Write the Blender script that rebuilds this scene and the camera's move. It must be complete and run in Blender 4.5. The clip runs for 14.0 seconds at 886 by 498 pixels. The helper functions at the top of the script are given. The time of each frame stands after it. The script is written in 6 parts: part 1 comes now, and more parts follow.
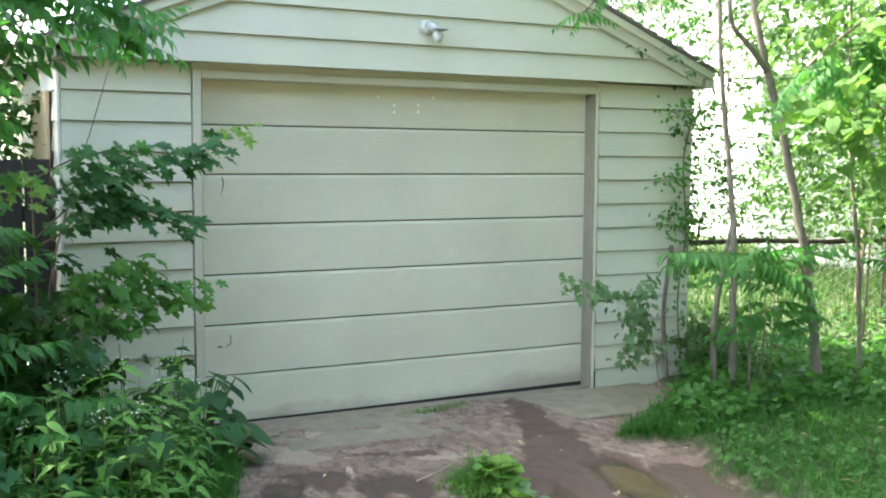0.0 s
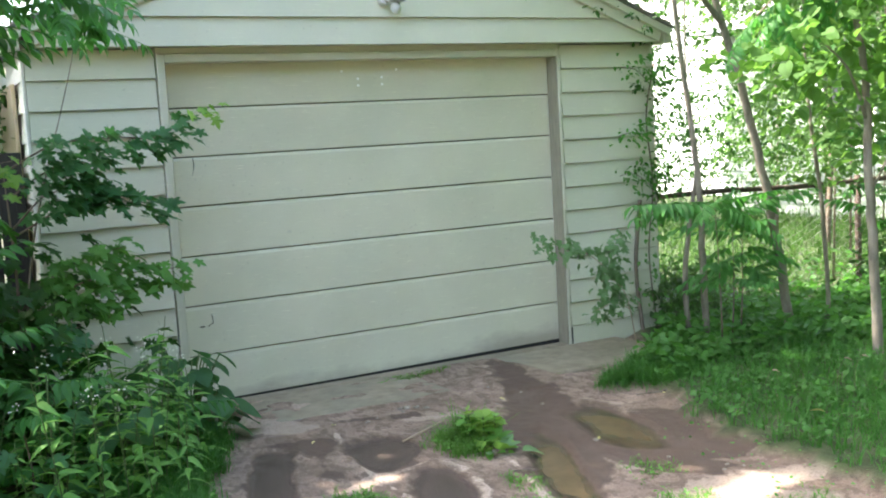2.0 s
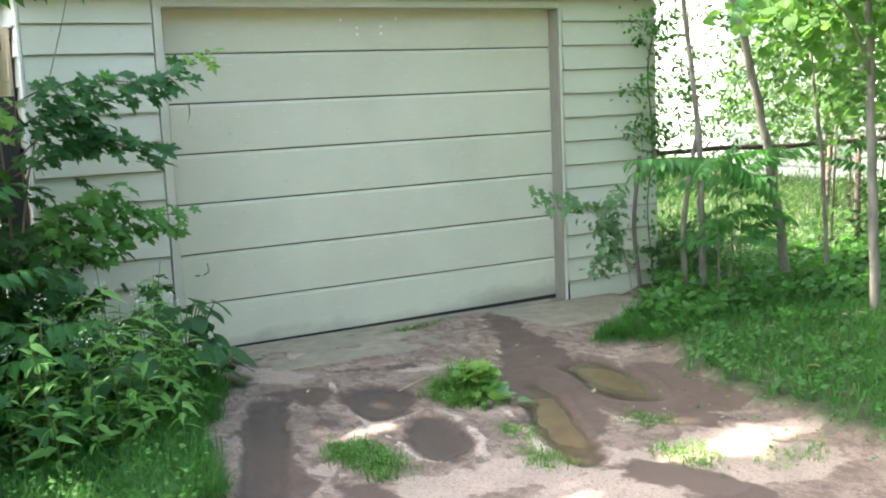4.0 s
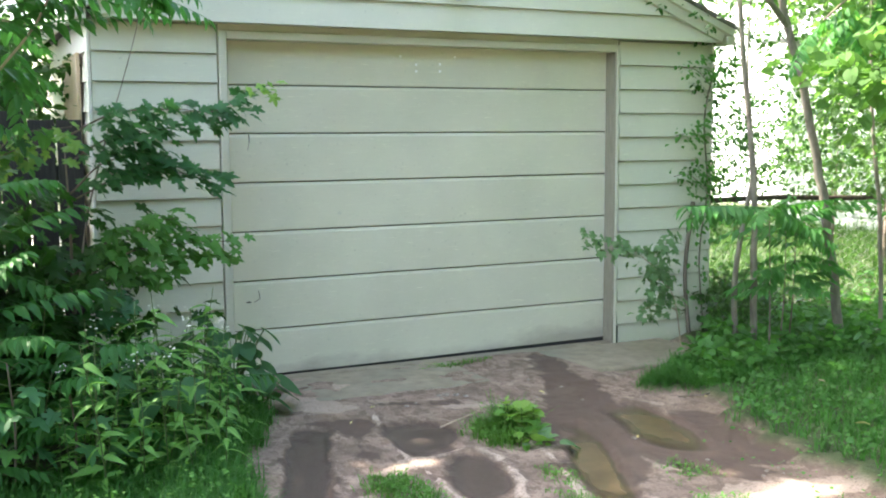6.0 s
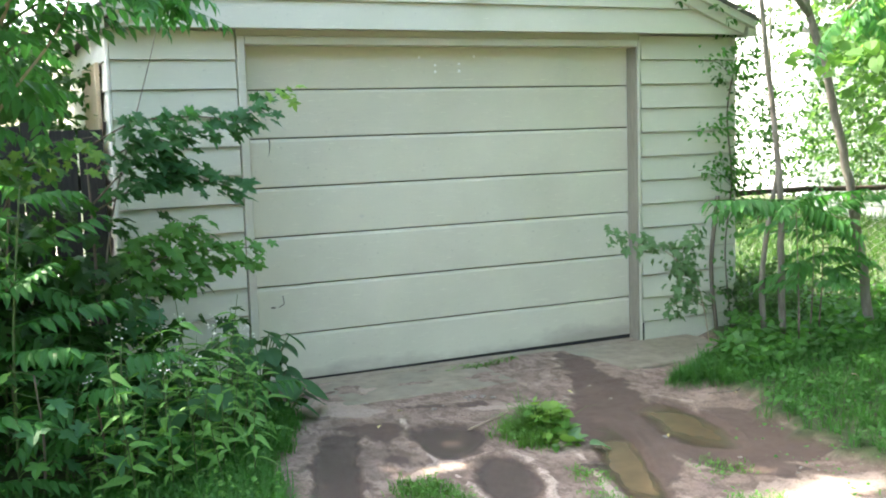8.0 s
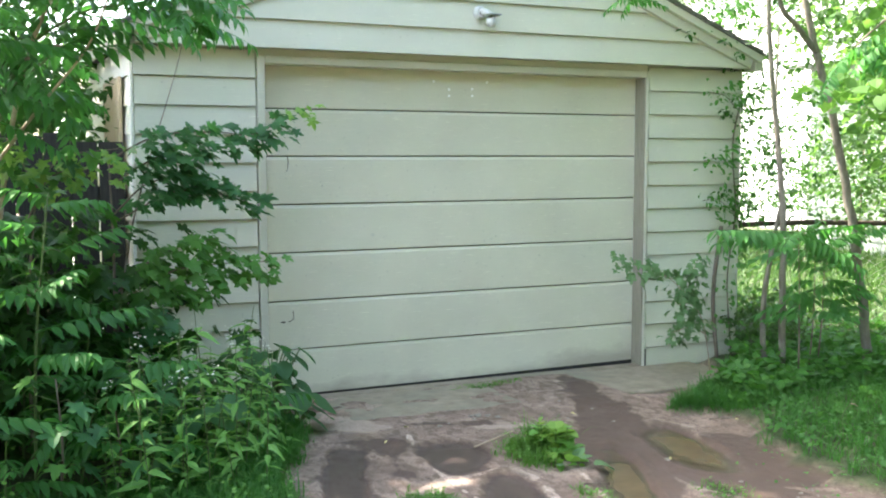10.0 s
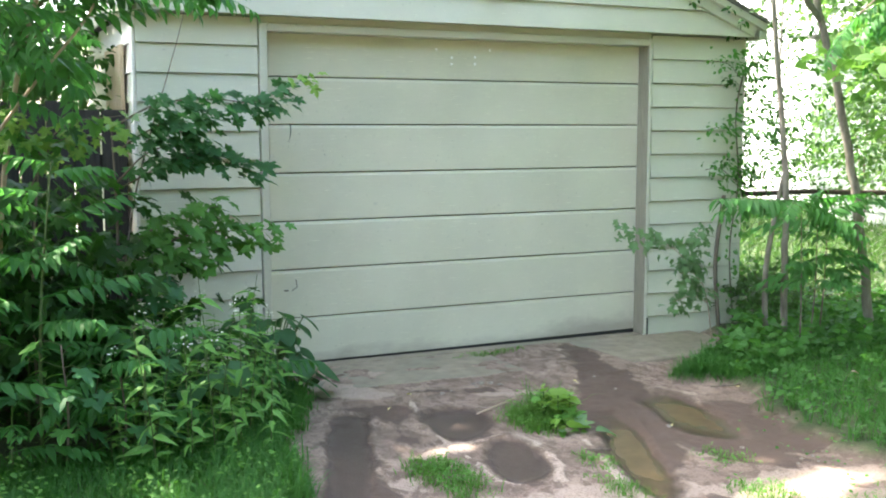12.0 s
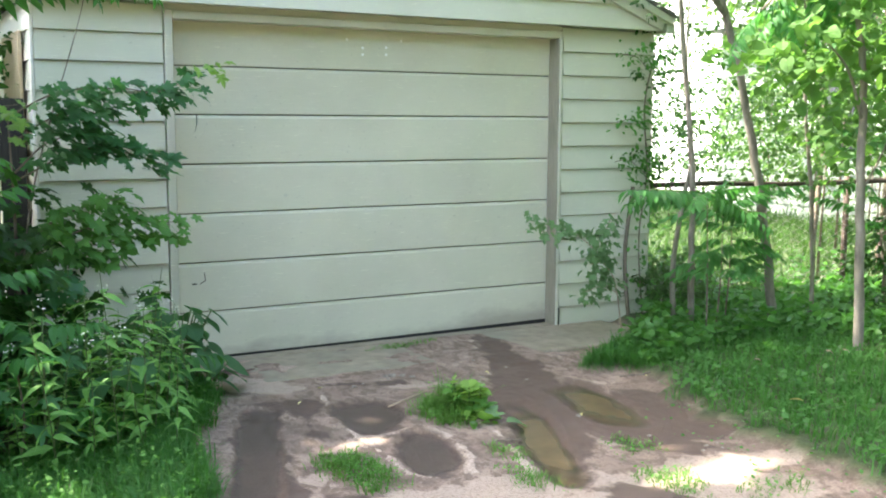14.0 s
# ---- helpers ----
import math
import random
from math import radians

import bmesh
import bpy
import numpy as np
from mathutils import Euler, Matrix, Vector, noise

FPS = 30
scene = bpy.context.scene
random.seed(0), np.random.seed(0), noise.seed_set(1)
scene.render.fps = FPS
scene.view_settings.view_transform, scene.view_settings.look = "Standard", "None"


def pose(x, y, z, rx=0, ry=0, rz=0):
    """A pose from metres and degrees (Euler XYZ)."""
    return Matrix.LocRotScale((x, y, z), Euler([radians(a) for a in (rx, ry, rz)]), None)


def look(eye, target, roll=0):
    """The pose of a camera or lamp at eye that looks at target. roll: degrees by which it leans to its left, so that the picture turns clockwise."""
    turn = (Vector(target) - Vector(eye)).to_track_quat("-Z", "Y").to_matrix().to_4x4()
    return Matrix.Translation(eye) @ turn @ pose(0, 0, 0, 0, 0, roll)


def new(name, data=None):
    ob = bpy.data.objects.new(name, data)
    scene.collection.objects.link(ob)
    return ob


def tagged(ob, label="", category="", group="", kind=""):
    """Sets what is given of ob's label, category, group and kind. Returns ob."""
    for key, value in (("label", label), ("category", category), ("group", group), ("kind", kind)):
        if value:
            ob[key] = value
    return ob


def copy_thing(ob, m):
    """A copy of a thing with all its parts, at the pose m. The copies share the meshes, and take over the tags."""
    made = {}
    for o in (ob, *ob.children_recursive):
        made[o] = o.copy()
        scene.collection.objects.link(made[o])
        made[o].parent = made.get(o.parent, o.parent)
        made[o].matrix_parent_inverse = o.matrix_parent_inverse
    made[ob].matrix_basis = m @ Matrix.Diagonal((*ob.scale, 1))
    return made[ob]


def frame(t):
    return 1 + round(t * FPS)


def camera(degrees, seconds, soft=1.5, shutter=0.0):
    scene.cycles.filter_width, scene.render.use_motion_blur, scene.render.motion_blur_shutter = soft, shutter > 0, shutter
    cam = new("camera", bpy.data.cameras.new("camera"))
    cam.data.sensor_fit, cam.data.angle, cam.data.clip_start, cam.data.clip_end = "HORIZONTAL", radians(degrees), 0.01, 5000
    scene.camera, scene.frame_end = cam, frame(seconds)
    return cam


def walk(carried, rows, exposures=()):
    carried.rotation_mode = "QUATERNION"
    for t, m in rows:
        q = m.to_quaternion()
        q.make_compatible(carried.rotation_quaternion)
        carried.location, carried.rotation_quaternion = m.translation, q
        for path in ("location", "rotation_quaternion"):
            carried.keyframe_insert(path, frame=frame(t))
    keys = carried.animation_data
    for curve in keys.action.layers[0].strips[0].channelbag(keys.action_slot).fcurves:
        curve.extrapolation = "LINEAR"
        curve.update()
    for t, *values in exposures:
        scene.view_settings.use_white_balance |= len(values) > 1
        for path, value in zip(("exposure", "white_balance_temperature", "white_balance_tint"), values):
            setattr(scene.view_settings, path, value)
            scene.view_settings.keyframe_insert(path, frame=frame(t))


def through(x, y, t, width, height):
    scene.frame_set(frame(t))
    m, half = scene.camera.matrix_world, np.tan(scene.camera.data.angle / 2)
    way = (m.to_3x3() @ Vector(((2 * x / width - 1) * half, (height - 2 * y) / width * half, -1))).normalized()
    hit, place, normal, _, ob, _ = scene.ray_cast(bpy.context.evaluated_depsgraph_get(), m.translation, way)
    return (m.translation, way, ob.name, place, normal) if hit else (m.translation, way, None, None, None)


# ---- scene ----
cam = camera(46.0, 14.0, soft=2.0)
PATH = [
    (0, (-1.523, -5.997, 1.616), (-0.608, -4.227, 1.443), 0.4),
    (0.3, (-1.481, -6.078, 1.63), (-0.583, -4.296, 1.492), 2.6),
    (0.5, (-1.579, -6.099, 1.596), (-0.728, -4.296, 1.431), 3.1),
    (0.8, (-1.556, -6.169, 1.567), (-0.594, -4.429, 1.356), -1.2),
    (1, (-1.581, -6.172, 1.568), (-0.597, -4.439, 1.396), -3.7),
    (1.3, (-1.519, -6.218, 1.593), (-0.562, -4.466, 1.471), -3.0),
    (1.5, (-1.57, -6.175, 1.563), (-0.612, -4.425, 1.415), -3.9),
    (2, (-1.546, -6.13, 1.549), (-0.6, -4.381, 1.335), -3.3),
    (2.2, (-1.541, -6.107, 1.543), (-0.62, -4.348, 1.301), -3.6),
    (4.3, (-1.537, -6.099, 1.487), (-0.594, -4.36, 1.192), -2.4),
    (4.5, (-1.545, -6.098, 1.496), (-0.67, -4.324, 1.2), -3.0),
    (5, (-1.513, -6.064, 1.505), (-0.59, -4.305, 1.273), -2.8),
    (5.5, (-1.511, -6.068, 1.505), (-0.596, -4.304, 1.274), -0.2),
    (6, (-1.547, -6.131, 1.514), (-0.684, -4.341, 1.292), -0.3),
    (6.5, (-1.561, -6.168, 1.509), (-0.674, -4.385, 1.319), -0.8),
    (7, (-1.556, -6.146, 1.505), (-0.653, -4.377, 1.27), -0.6),
    (7.5, (-1.529, -6.094, 1.503), (-0.633, -4.317, 1.306), -1.1),
    (8, (-1.542, -6.092, 1.522), (-0.716, -4.284, 1.299), -1.8),
    (10.5, (-1.68, -6.171, 1.509), (-0.824, -4.371, 1.34), 0.6),
    (11, (-1.676, -6.165, 1.504), (-0.799, -4.377, 1.322), 1.0),
    (11.5, (-1.677, -6.158, 1.501), (-0.83, -4.36, 1.28), 0.3),
    (12, (-1.678, -6.17, 1.491), (-0.847, -4.365, 1.261), 0.0),
    (12.5, (-1.684, -6.17, 1.504), (-0.867, -4.359, 1.277), -0.5),
    (13, (-1.655, -6.162, 1.493), (-0.765, -4.384, 1.275), -1.1),
    (13.5, (-1.648, -6.156, 1.489), (-0.718, -4.4, 1.26), -0.3),
    (14, (-1.637, -6.159, 1.494), (-0.665, -4.428, 1.247), 0.3),
]
walk(cam, [(t, look(eye, target, roll)) for t, eye, target, roll in PATH],
     exposures=[(0.0, 3.27, 7000, 10.7), (1.0, 3.16, 7000, 10.7), (2.0, 3.09, 7000, 10.7), (4.5, 3.33, 7000, 10.7), (5.0, 3.25, 7000, 10.7), (8.0, 3.31, 7000, 10.7), (11.5, 3.31, 7000, 10.7), (13.0, 3.40, 7000, 10.7), (14.0, 3.31, 7000, 10.7)])

# ---- world, sun, exposure ----
SUN_DIR = Vector((-0.60, 0.42, 0.95)).normalized()          # towards the sun
world = bpy.data.worlds.new("sky")
scene.world = world
world.use_nodes = True
wn = world.node_tree
sky = wn.nodes.new("ShaderNodeTexSky")
sky.sky_type = "NISHITA"
sky.sun_disc = False
sky.sun_elevation = math.asin(SUN_DIR.z)
sky.sun_rotation = math.atan2(SUN_DIR.x, SUN_DIR.y)
sky.air_density, sky.dust_density, sky.ozone_density = 1.0, 3.0, 1.0
wn.nodes["Background"].inputs["Strength"].default_value = 0.15
wn.links.new(sky.outputs["Color"], wn.nodes["Background"].inputs["Color"])
sun_data = bpy.data.lights.new("sun", "SUN")
sun_data.energy, sun_data.angle, sun_data.color = 2.9, radians(0.55), (1.0, 0.95, 0.86)
sun = new("sun", sun_data)
sun.matrix_world = look(SUN_DIR * 40, (0, 0, 0))


# ---- materials ----
def shader(name):
    m = bpy.data.materials.new(name)
    m.use_nodes = True
    return m, m.node_tree.nodes, m.node_tree.links, m.node_tree.nodes["Principled BSDF"]


def noise_node(n, l, coord, scale, detail=5.0, rough=0.6, stretch=None):
    t = n.new("ShaderNodeTexNoise")
    t.inputs["Scale"].default_value, t.inputs["Detail"].default_value, t.inputs["Roughness"].default_value = scale, detail, rough
    if stretch:
        mp = n.new("ShaderNodeMapping")
        mp.inputs["Scale"].default_value = stretch
        l.new(coord, mp.inputs["Vector"])
        coord = mp.outputs["Vector"]
    l.new(coord, t.inputs["Vector"])
    return t.outputs["Fac"]


def ramp(n, l, fac, stops):
    r = n.new("ShaderNodeValToRGB")
    while len(r.color_ramp.elements) < len(stops):
        r.color_ramp.elements.new(0.5)
    for e, (p, c) in zip(r.color_ramp.elements, stops):
        e.position, e.color = p, (*c, 1) if len(c) == 3 else c
    l.new(fac, r.inputs["Fac"])
    return r.outputs["Color"]


def blend(n, l, fac, a, b, mode="MIX"):
    x = n.new("ShaderNodeMix")
    x.data_type, x.blend_type = "RGBA", mode
    for sock, v in ((x.inputs[0], fac), (x.inputs[6], a), (x.inputs[7], b)):
        if isinstance(v, (int, float)):
            sock.default_value = v
        elif isinstance(v, tuple):
            sock.default_value = (*v, 1)
        else:
            l.new(v, sock)
    return x.outputs[2]


def maths(n, l, op, a, b=0.0, clamp=False):
    x = n.new("ShaderNodeMath")
    x.operation, x.use_clamp = op, clamp
    for sock, v in zip(x.inputs, (a, b)):
        if isinstance(v, (int, float)):
            sock.default_value = v
        else:
            l.new(v, sock)
    return x.outputs[0]


def bump(n, l, bsdf, height, strength, distance):
    b = n.new("ShaderNodeBump")
    b.inputs["Strength"].default_value, b.inputs["Distance"].default_value = strength, distance
    l.new(height, b.inputs["Height"])
    l.new(b.outputs["Normal"], bsdf.inputs["Normal"])


def plain(name, low, high, scale=20.0, rough=0.7, bump_d=0.002, stretch=None, metal=0.0, stain=None):
    """A surface of two tones with grain, slow stains and fine relief."""
    m, n, l, b = shader(name)
    co = n.new("ShaderNodeTexCoord").outputs["Object"]
    fine = noise_node(n, l, co, scale, 6, 0.65, stretch)
    slow = noise_node(n, l, co, scale * 0.09, 4, 0.6)
    c = ramp(n, l, fine, [(0.3, low), (0.7, high)])
    if stain:
        c = blend(n, l, ramp(n, l, slow, [(0.5, (0, 0, 0)), (0.75, (1, 1, 1))]), c, stain)
    l.new(c, b.inputs["Base Color"])
    b.inputs["Roughness"].default_value, b.inputs["Metallic"].default_value = rough, metal
    bump(n, l, b, fine, 0.5, bump_d)
    return m


def leaf_material(name, dark, light, through, gloss=0.45, spread=0.5):
    """Thin leaf: varied green, light shines through it."""
    m, n, l, b = shader(name)
    info = n.new("ShaderNodeObjectInfo").outputs["Random"]
    isle = n.new("ShaderNodeNewGeometry").outputs["Random Per Island"]
    co = n.new("ShaderNodeTexCoord").outputs["Object"]
    mix = maths(n, l, "ADD", maths(n, l, "MULTIPLY", info, 0.5), maths(n, l, "MULTIPLY", isle, 0.5))
    vein = noise_node(n, l, co, 30.0, 4)
    c = blend(n, l, mix, dark, light)
    c = blend(n, l, maths(n, l, "MULTIPLY", vein, spread), c, tuple(v * 0.6 for v in dark))
    l.new(c, b.inputs["Base Color"])
    b.inputs["Roughness"].default_value, b.inputs["Specular IOR Level"].default_value = gloss, 0.3
    tr = n.new("ShaderNodeBsdfTranslucent")
    l.new(blend(n, l, mix, tuple(v * 0.8 for v in through), through), tr.inputs["Color"])
    ms = n.new("ShaderNodeMixShader")
    ms.inputs[0].default_value = 0.42
    l.new(b.outputs[0], ms.inputs[1])
    l.new(tr.outputs[0], ms.inputs[2])
    l.new(ms.outputs[0], n["Material Output"].inputs["Surface"])
    bump(n, l, b, vein, 0.3, 0.004)
    return m


def painted_wood(name, colour, dirt_top=0.0):
    """Sage paint over boards: fine lengthwise brush lines, faded patches, dirt specks."""
    m, n, l, b = shader(name)
    g = n.new("ShaderNodeNewGeometry")
    co = g.outputs["Position"]
    brush = noise_node(n, l, co, 14.0, 7, 0.7, (0.35, 1.0, 9.0))
    fade = noise_node(n, l, co, 1.6, 4, 0.55)
    speck = noise_node(n, l, co, 55.0, 3, 0.6)
    grain = noise_node(n, l, co, 9.0, 4, 0.7, (0.9, 1.0, 26.0))
    c = blend(n, l, ramp(n, l, fade, [(0.3, (0, 0, 0)), (0.75, (1, 1, 1))]), colour, tuple(v * 0.87 for v in colour))
    c = blend(n, l, ramp(n, l, brush, [(0.62, (0, 0, 0)), (0.8, (0.45, 0.45, 0.45))]), c, tuple(min(1, v * 1.22) for v in colour))
    c = blend(n, l, ramp(n, l, speck, [(0.66, (0, 0, 0)), (0.76, (0.35, 0.35, 0.35))]), c, (0.12, 0.11, 0.09))
    c = blend(n, l, ramp(n, l, grain, [(0.622, (0, 0, 0)), (0.68, (0.75, 0.75, 0.75))]), c, tuple(min(1, v * 1.4) for v in colour))
    c = blend(n, l, ramp(n, l, grain, [(0.30, (0.35, 0.35, 0.35)), (0.38, (0, 0, 0))]), c, tuple(v * 0.75 for v in colour))
    if dirt_top:
        sep = n.new("ShaderNodeSeparateXYZ")
        l.new(co, sep.inputs[0])
        splash = noise_node(n, l, co, 3.2, 5, 0.65, (1.0, 1.0, 2.2))
        reach = maths(n, l, "ADD", maths(n, l, "MULTIPLY", sep.outputs["Z"], -1.0 / dirt_top), 0.48)
        # most of the mud was thrown up where the wheel track meets the door
        off = maths(n, l, "ABSOLUTE", maths(n, l, "SUBTRACT", sep.outputs["X"], 2.35))
        spray = maths(n, l, "MULTIPLY", maths(n, l, "SUBTRACT", 0.60, off, True), 0.75)
        mud = maths(n, l, "ADD", maths(n, l, "ADD", reach, spray), splash, True)
        mud = ramp(n, l, mud, [(0.60, (0, 0, 0)), (1.0, (0.50, 0.50, 0.50))])
        c = blend(n, l, mud, c, (0.22, 0.155, 0.130))
    l.new(c, b.inputs["Base Color"])
    b.inputs["Roughness"].default_value = 0.55
    bump(n, l, b, maths(n, l, "ADD", brush, grain), 0.4, 0.003)
    return m


SAGE = (0.622, 0.622, 0.498)
paint = painted_wood("sage_paint", SAGE)
paint_door = painted_wood("sage_paint_door", (0.656, 0.640, 0.498), 0.24)
paint_trim = painted_wood("trim_paint", (0.585, 0.580, 0.465))
cream = plain("cream_side_paint", (0.72, 0.70, 0.62), (0.82, 0.80, 0.72), 12, 0.6, 0.001, (1, 1, 6))
seal = plain("black_rubber", (0.012, 0.012, 0.012), (0.03, 0.028, 0.026), 40, 0.8)
joint_dark = plain("joint_backing", (0.10, 0.105, 0.085), (0.15, 0.155, 0.13), 25, 0.8)
# darker than the trim paint to put the jamb's shade into the colour
jamb_shaded = plain("shaded_jamb_face", (0.20, 0.185, 0.14), (0.30, 0.28, 0.215), 14, 0.8, 0.002, (4, 4, 0.5))
chip_white = plain("bare_primer", (0.85, 0.85, 0.82), (0.92, 0.92, 0.9), 60, 0.5)
scuff = plain("scuff", (0.08, 0.075, 0.06), (0.16, 0.15, 0.12), 60, 0.8)
shingle = plain("asphalt_shingle", (0.10, 0.095, 0.085), (0.20, 0.19, 0.17), 60, 0.95, 0.004, None, 0, (0.09, 0.10, 0.07))
concrete = plain("old_concrete", (0.212, 0.174, 0.124), (0.334, 0.278, 0.206), 9, 0.9, 0.004, None, 0, (0.20, 0.20, 0.155))
enamel = plain("white_enamel", (0.52, 0.53, 0.53), (0.66, 0.67, 0.67), 40, 0.35)
lamp_grey = plain("grey_metal", (0.25, 0.26, 0.26), (0.36, 0.37, 0.37), 40, 0.45, 0.001, None, 0.6)
rust = plain("rusty_pipe", (0.055, 0.042, 0.035), (0.13, 0.095, 0.075), 40, 0.75, 0.002, None, 0.3)
wire = plain("galvanised_wire", (0.20, 0.20, 0.19), (0.30, 0.30, 0.29), 40, 0.6, 0.001, None, 0.3)
bark_grey = plain("grey_bark", (0.115, 0.100, 0.080), (0.32, 0.285, 0.235), 18, 0.9, 0.008, (1, 1, 0.25), 0, (0.14, 0.15, 0.10))
bark_brown = plain("brown_bark", (0.09, 0.07, 0.05), (0.22, 0.18, 0.14), 26, 0.9, 0.008, (1, 1, 0.25))
stem_green = plain("green_stem", (0.055, 0.10, 0.028), (0.12, 0.18, 0.055), 30, 0.6)
stem_tan = plain("tan_stem", (0.28, 0.20, 0.13), (0.45, 0.36, 0.26), 30, 0.7)
old_board = plain("dark_fence_board", (0.018, 0.017, 0.015), (0.048, 0.044, 0.038), 18, 0.85, 0.004, (6, 6, 0.4))
tan_board = plain("tan_board", (0.45, 0.34, 0.22), (0.62, 0.50, 0.34), 14, 0.7, 0.002, (4, 4, 0.5))
white_siding = plain("white_siding", (0.78, 0.79, 0.79), (0.86, 0.87, 0.87), 10, 0.6)
green_siding = plain("grey_green_siding", (0.20, 0.25, 0.21), (0.28, 0.33, 0.29), 10, 0.6)
dark_brick = plain("dark_brick", (0.085, 0.055, 0.045), (0.15, 0.10, 0.085), 8, 0.85)
slate_roof = plain("lavender_grey_roof", (0.26, 0.26, 0.30), (0.38, 0.38, 0.43), 20, 0.85)
window_glass = plain("dark_glass", (0.02, 0.025, 0.03), (0.04, 0.045, 0.05), 3, 0.08)
pebble = plain("pale_stone", (0.10, 0.08, 0.065), (0.42, 0.37, 0.31), 90, 0.85, 0.003)
dry_leaf = plain("yellow_leaf", (0.62, 0.52, 0.18), (0.80, 0.72, 0.34), 20, 0.6)
petal = plain("white_petal", (0.72, 0.71, 0.58), (0.82, 0.81, 0.70), 20, 0.6)

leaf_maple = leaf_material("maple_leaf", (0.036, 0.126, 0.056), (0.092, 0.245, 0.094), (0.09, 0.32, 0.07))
# lighter maple green; light through the leaves is put into the colour
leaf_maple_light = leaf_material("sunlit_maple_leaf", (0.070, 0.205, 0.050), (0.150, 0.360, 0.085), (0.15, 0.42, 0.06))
leaf_frond = leaf_material("compound_leaf", (0.040, 0.150, 0.038), (0.104, 0.305, 0.076), (0.10, 0.37, 0.06))
leaf_herb = leaf_material("herb_leaf", (0.042, 0.140, 0.034), (0.110, 0.285, 0.066), (0.15, 0.44, 0.06))
leaf_weed = leaf_material("tall_weed_leaf", (0.105, 0.270, 0.060), (0.220, 0.460, 0.115), (0.22, 0.54, 0.08), 0.5)
leaf_pale = leaf_material("pale_lobed_leaf", (0.125, 0.235, 0.108), (0.220, 0.370, 0.175), (0.17, 0.36, 0.10), 0.6)
leaf_broad = leaf_material("broad_leaf", (0.070, 0.165, 0.045), (0.150, 0.300, 0.075), (0.25, 0.54, 0.09), 0.65)
leaf_dock = leaf_material("dock_leaf", (0.045, 0.130, 0.056), (0.095, 0.225, 0.095), (0.10, 0.30, 0.08), 0.65)
leaf_small = leaf_material("small_leaf", (0.032, 0.080, 0.026), (0.080, 0.165, 0.048), (0.20, 0.42, 0.08))
leaf_far = leaf_material("far_leaf", (0.028, 0.070, 0.021), (0.066, 0.138, 0.038), (0.12, 0.27, 0.05))
# darker leaf green, with shade put into the colour
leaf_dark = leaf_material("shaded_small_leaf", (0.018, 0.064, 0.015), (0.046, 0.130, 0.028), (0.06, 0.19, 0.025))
leaf_lime = leaf_material("lime_leaf", (0.17, 0.32, 0.060), (0.29, 0.50, 0.11), (0.28, 0.52, 0.08))
blade = leaf_material("grass_blade", (0.028, 0.116, 0.022), (0.074, 0.218, 0.045), (0.10, 0.33, 0.045), 0.5, 0.3)


blade_light = leaf_material("young_grass_blade", (0.05, 0.14, 0.025), (0.12, 0.27, 0.05), (0.18, 0.40, 0.06), 0.5, 0.3)


yard_blade = leaf_material("yard_grass_blade", (0.032, 0.088, 0.016), (0.068, 0.145, 0.028), (0.07, 0.17, 0.025), 0.5, 0.3)


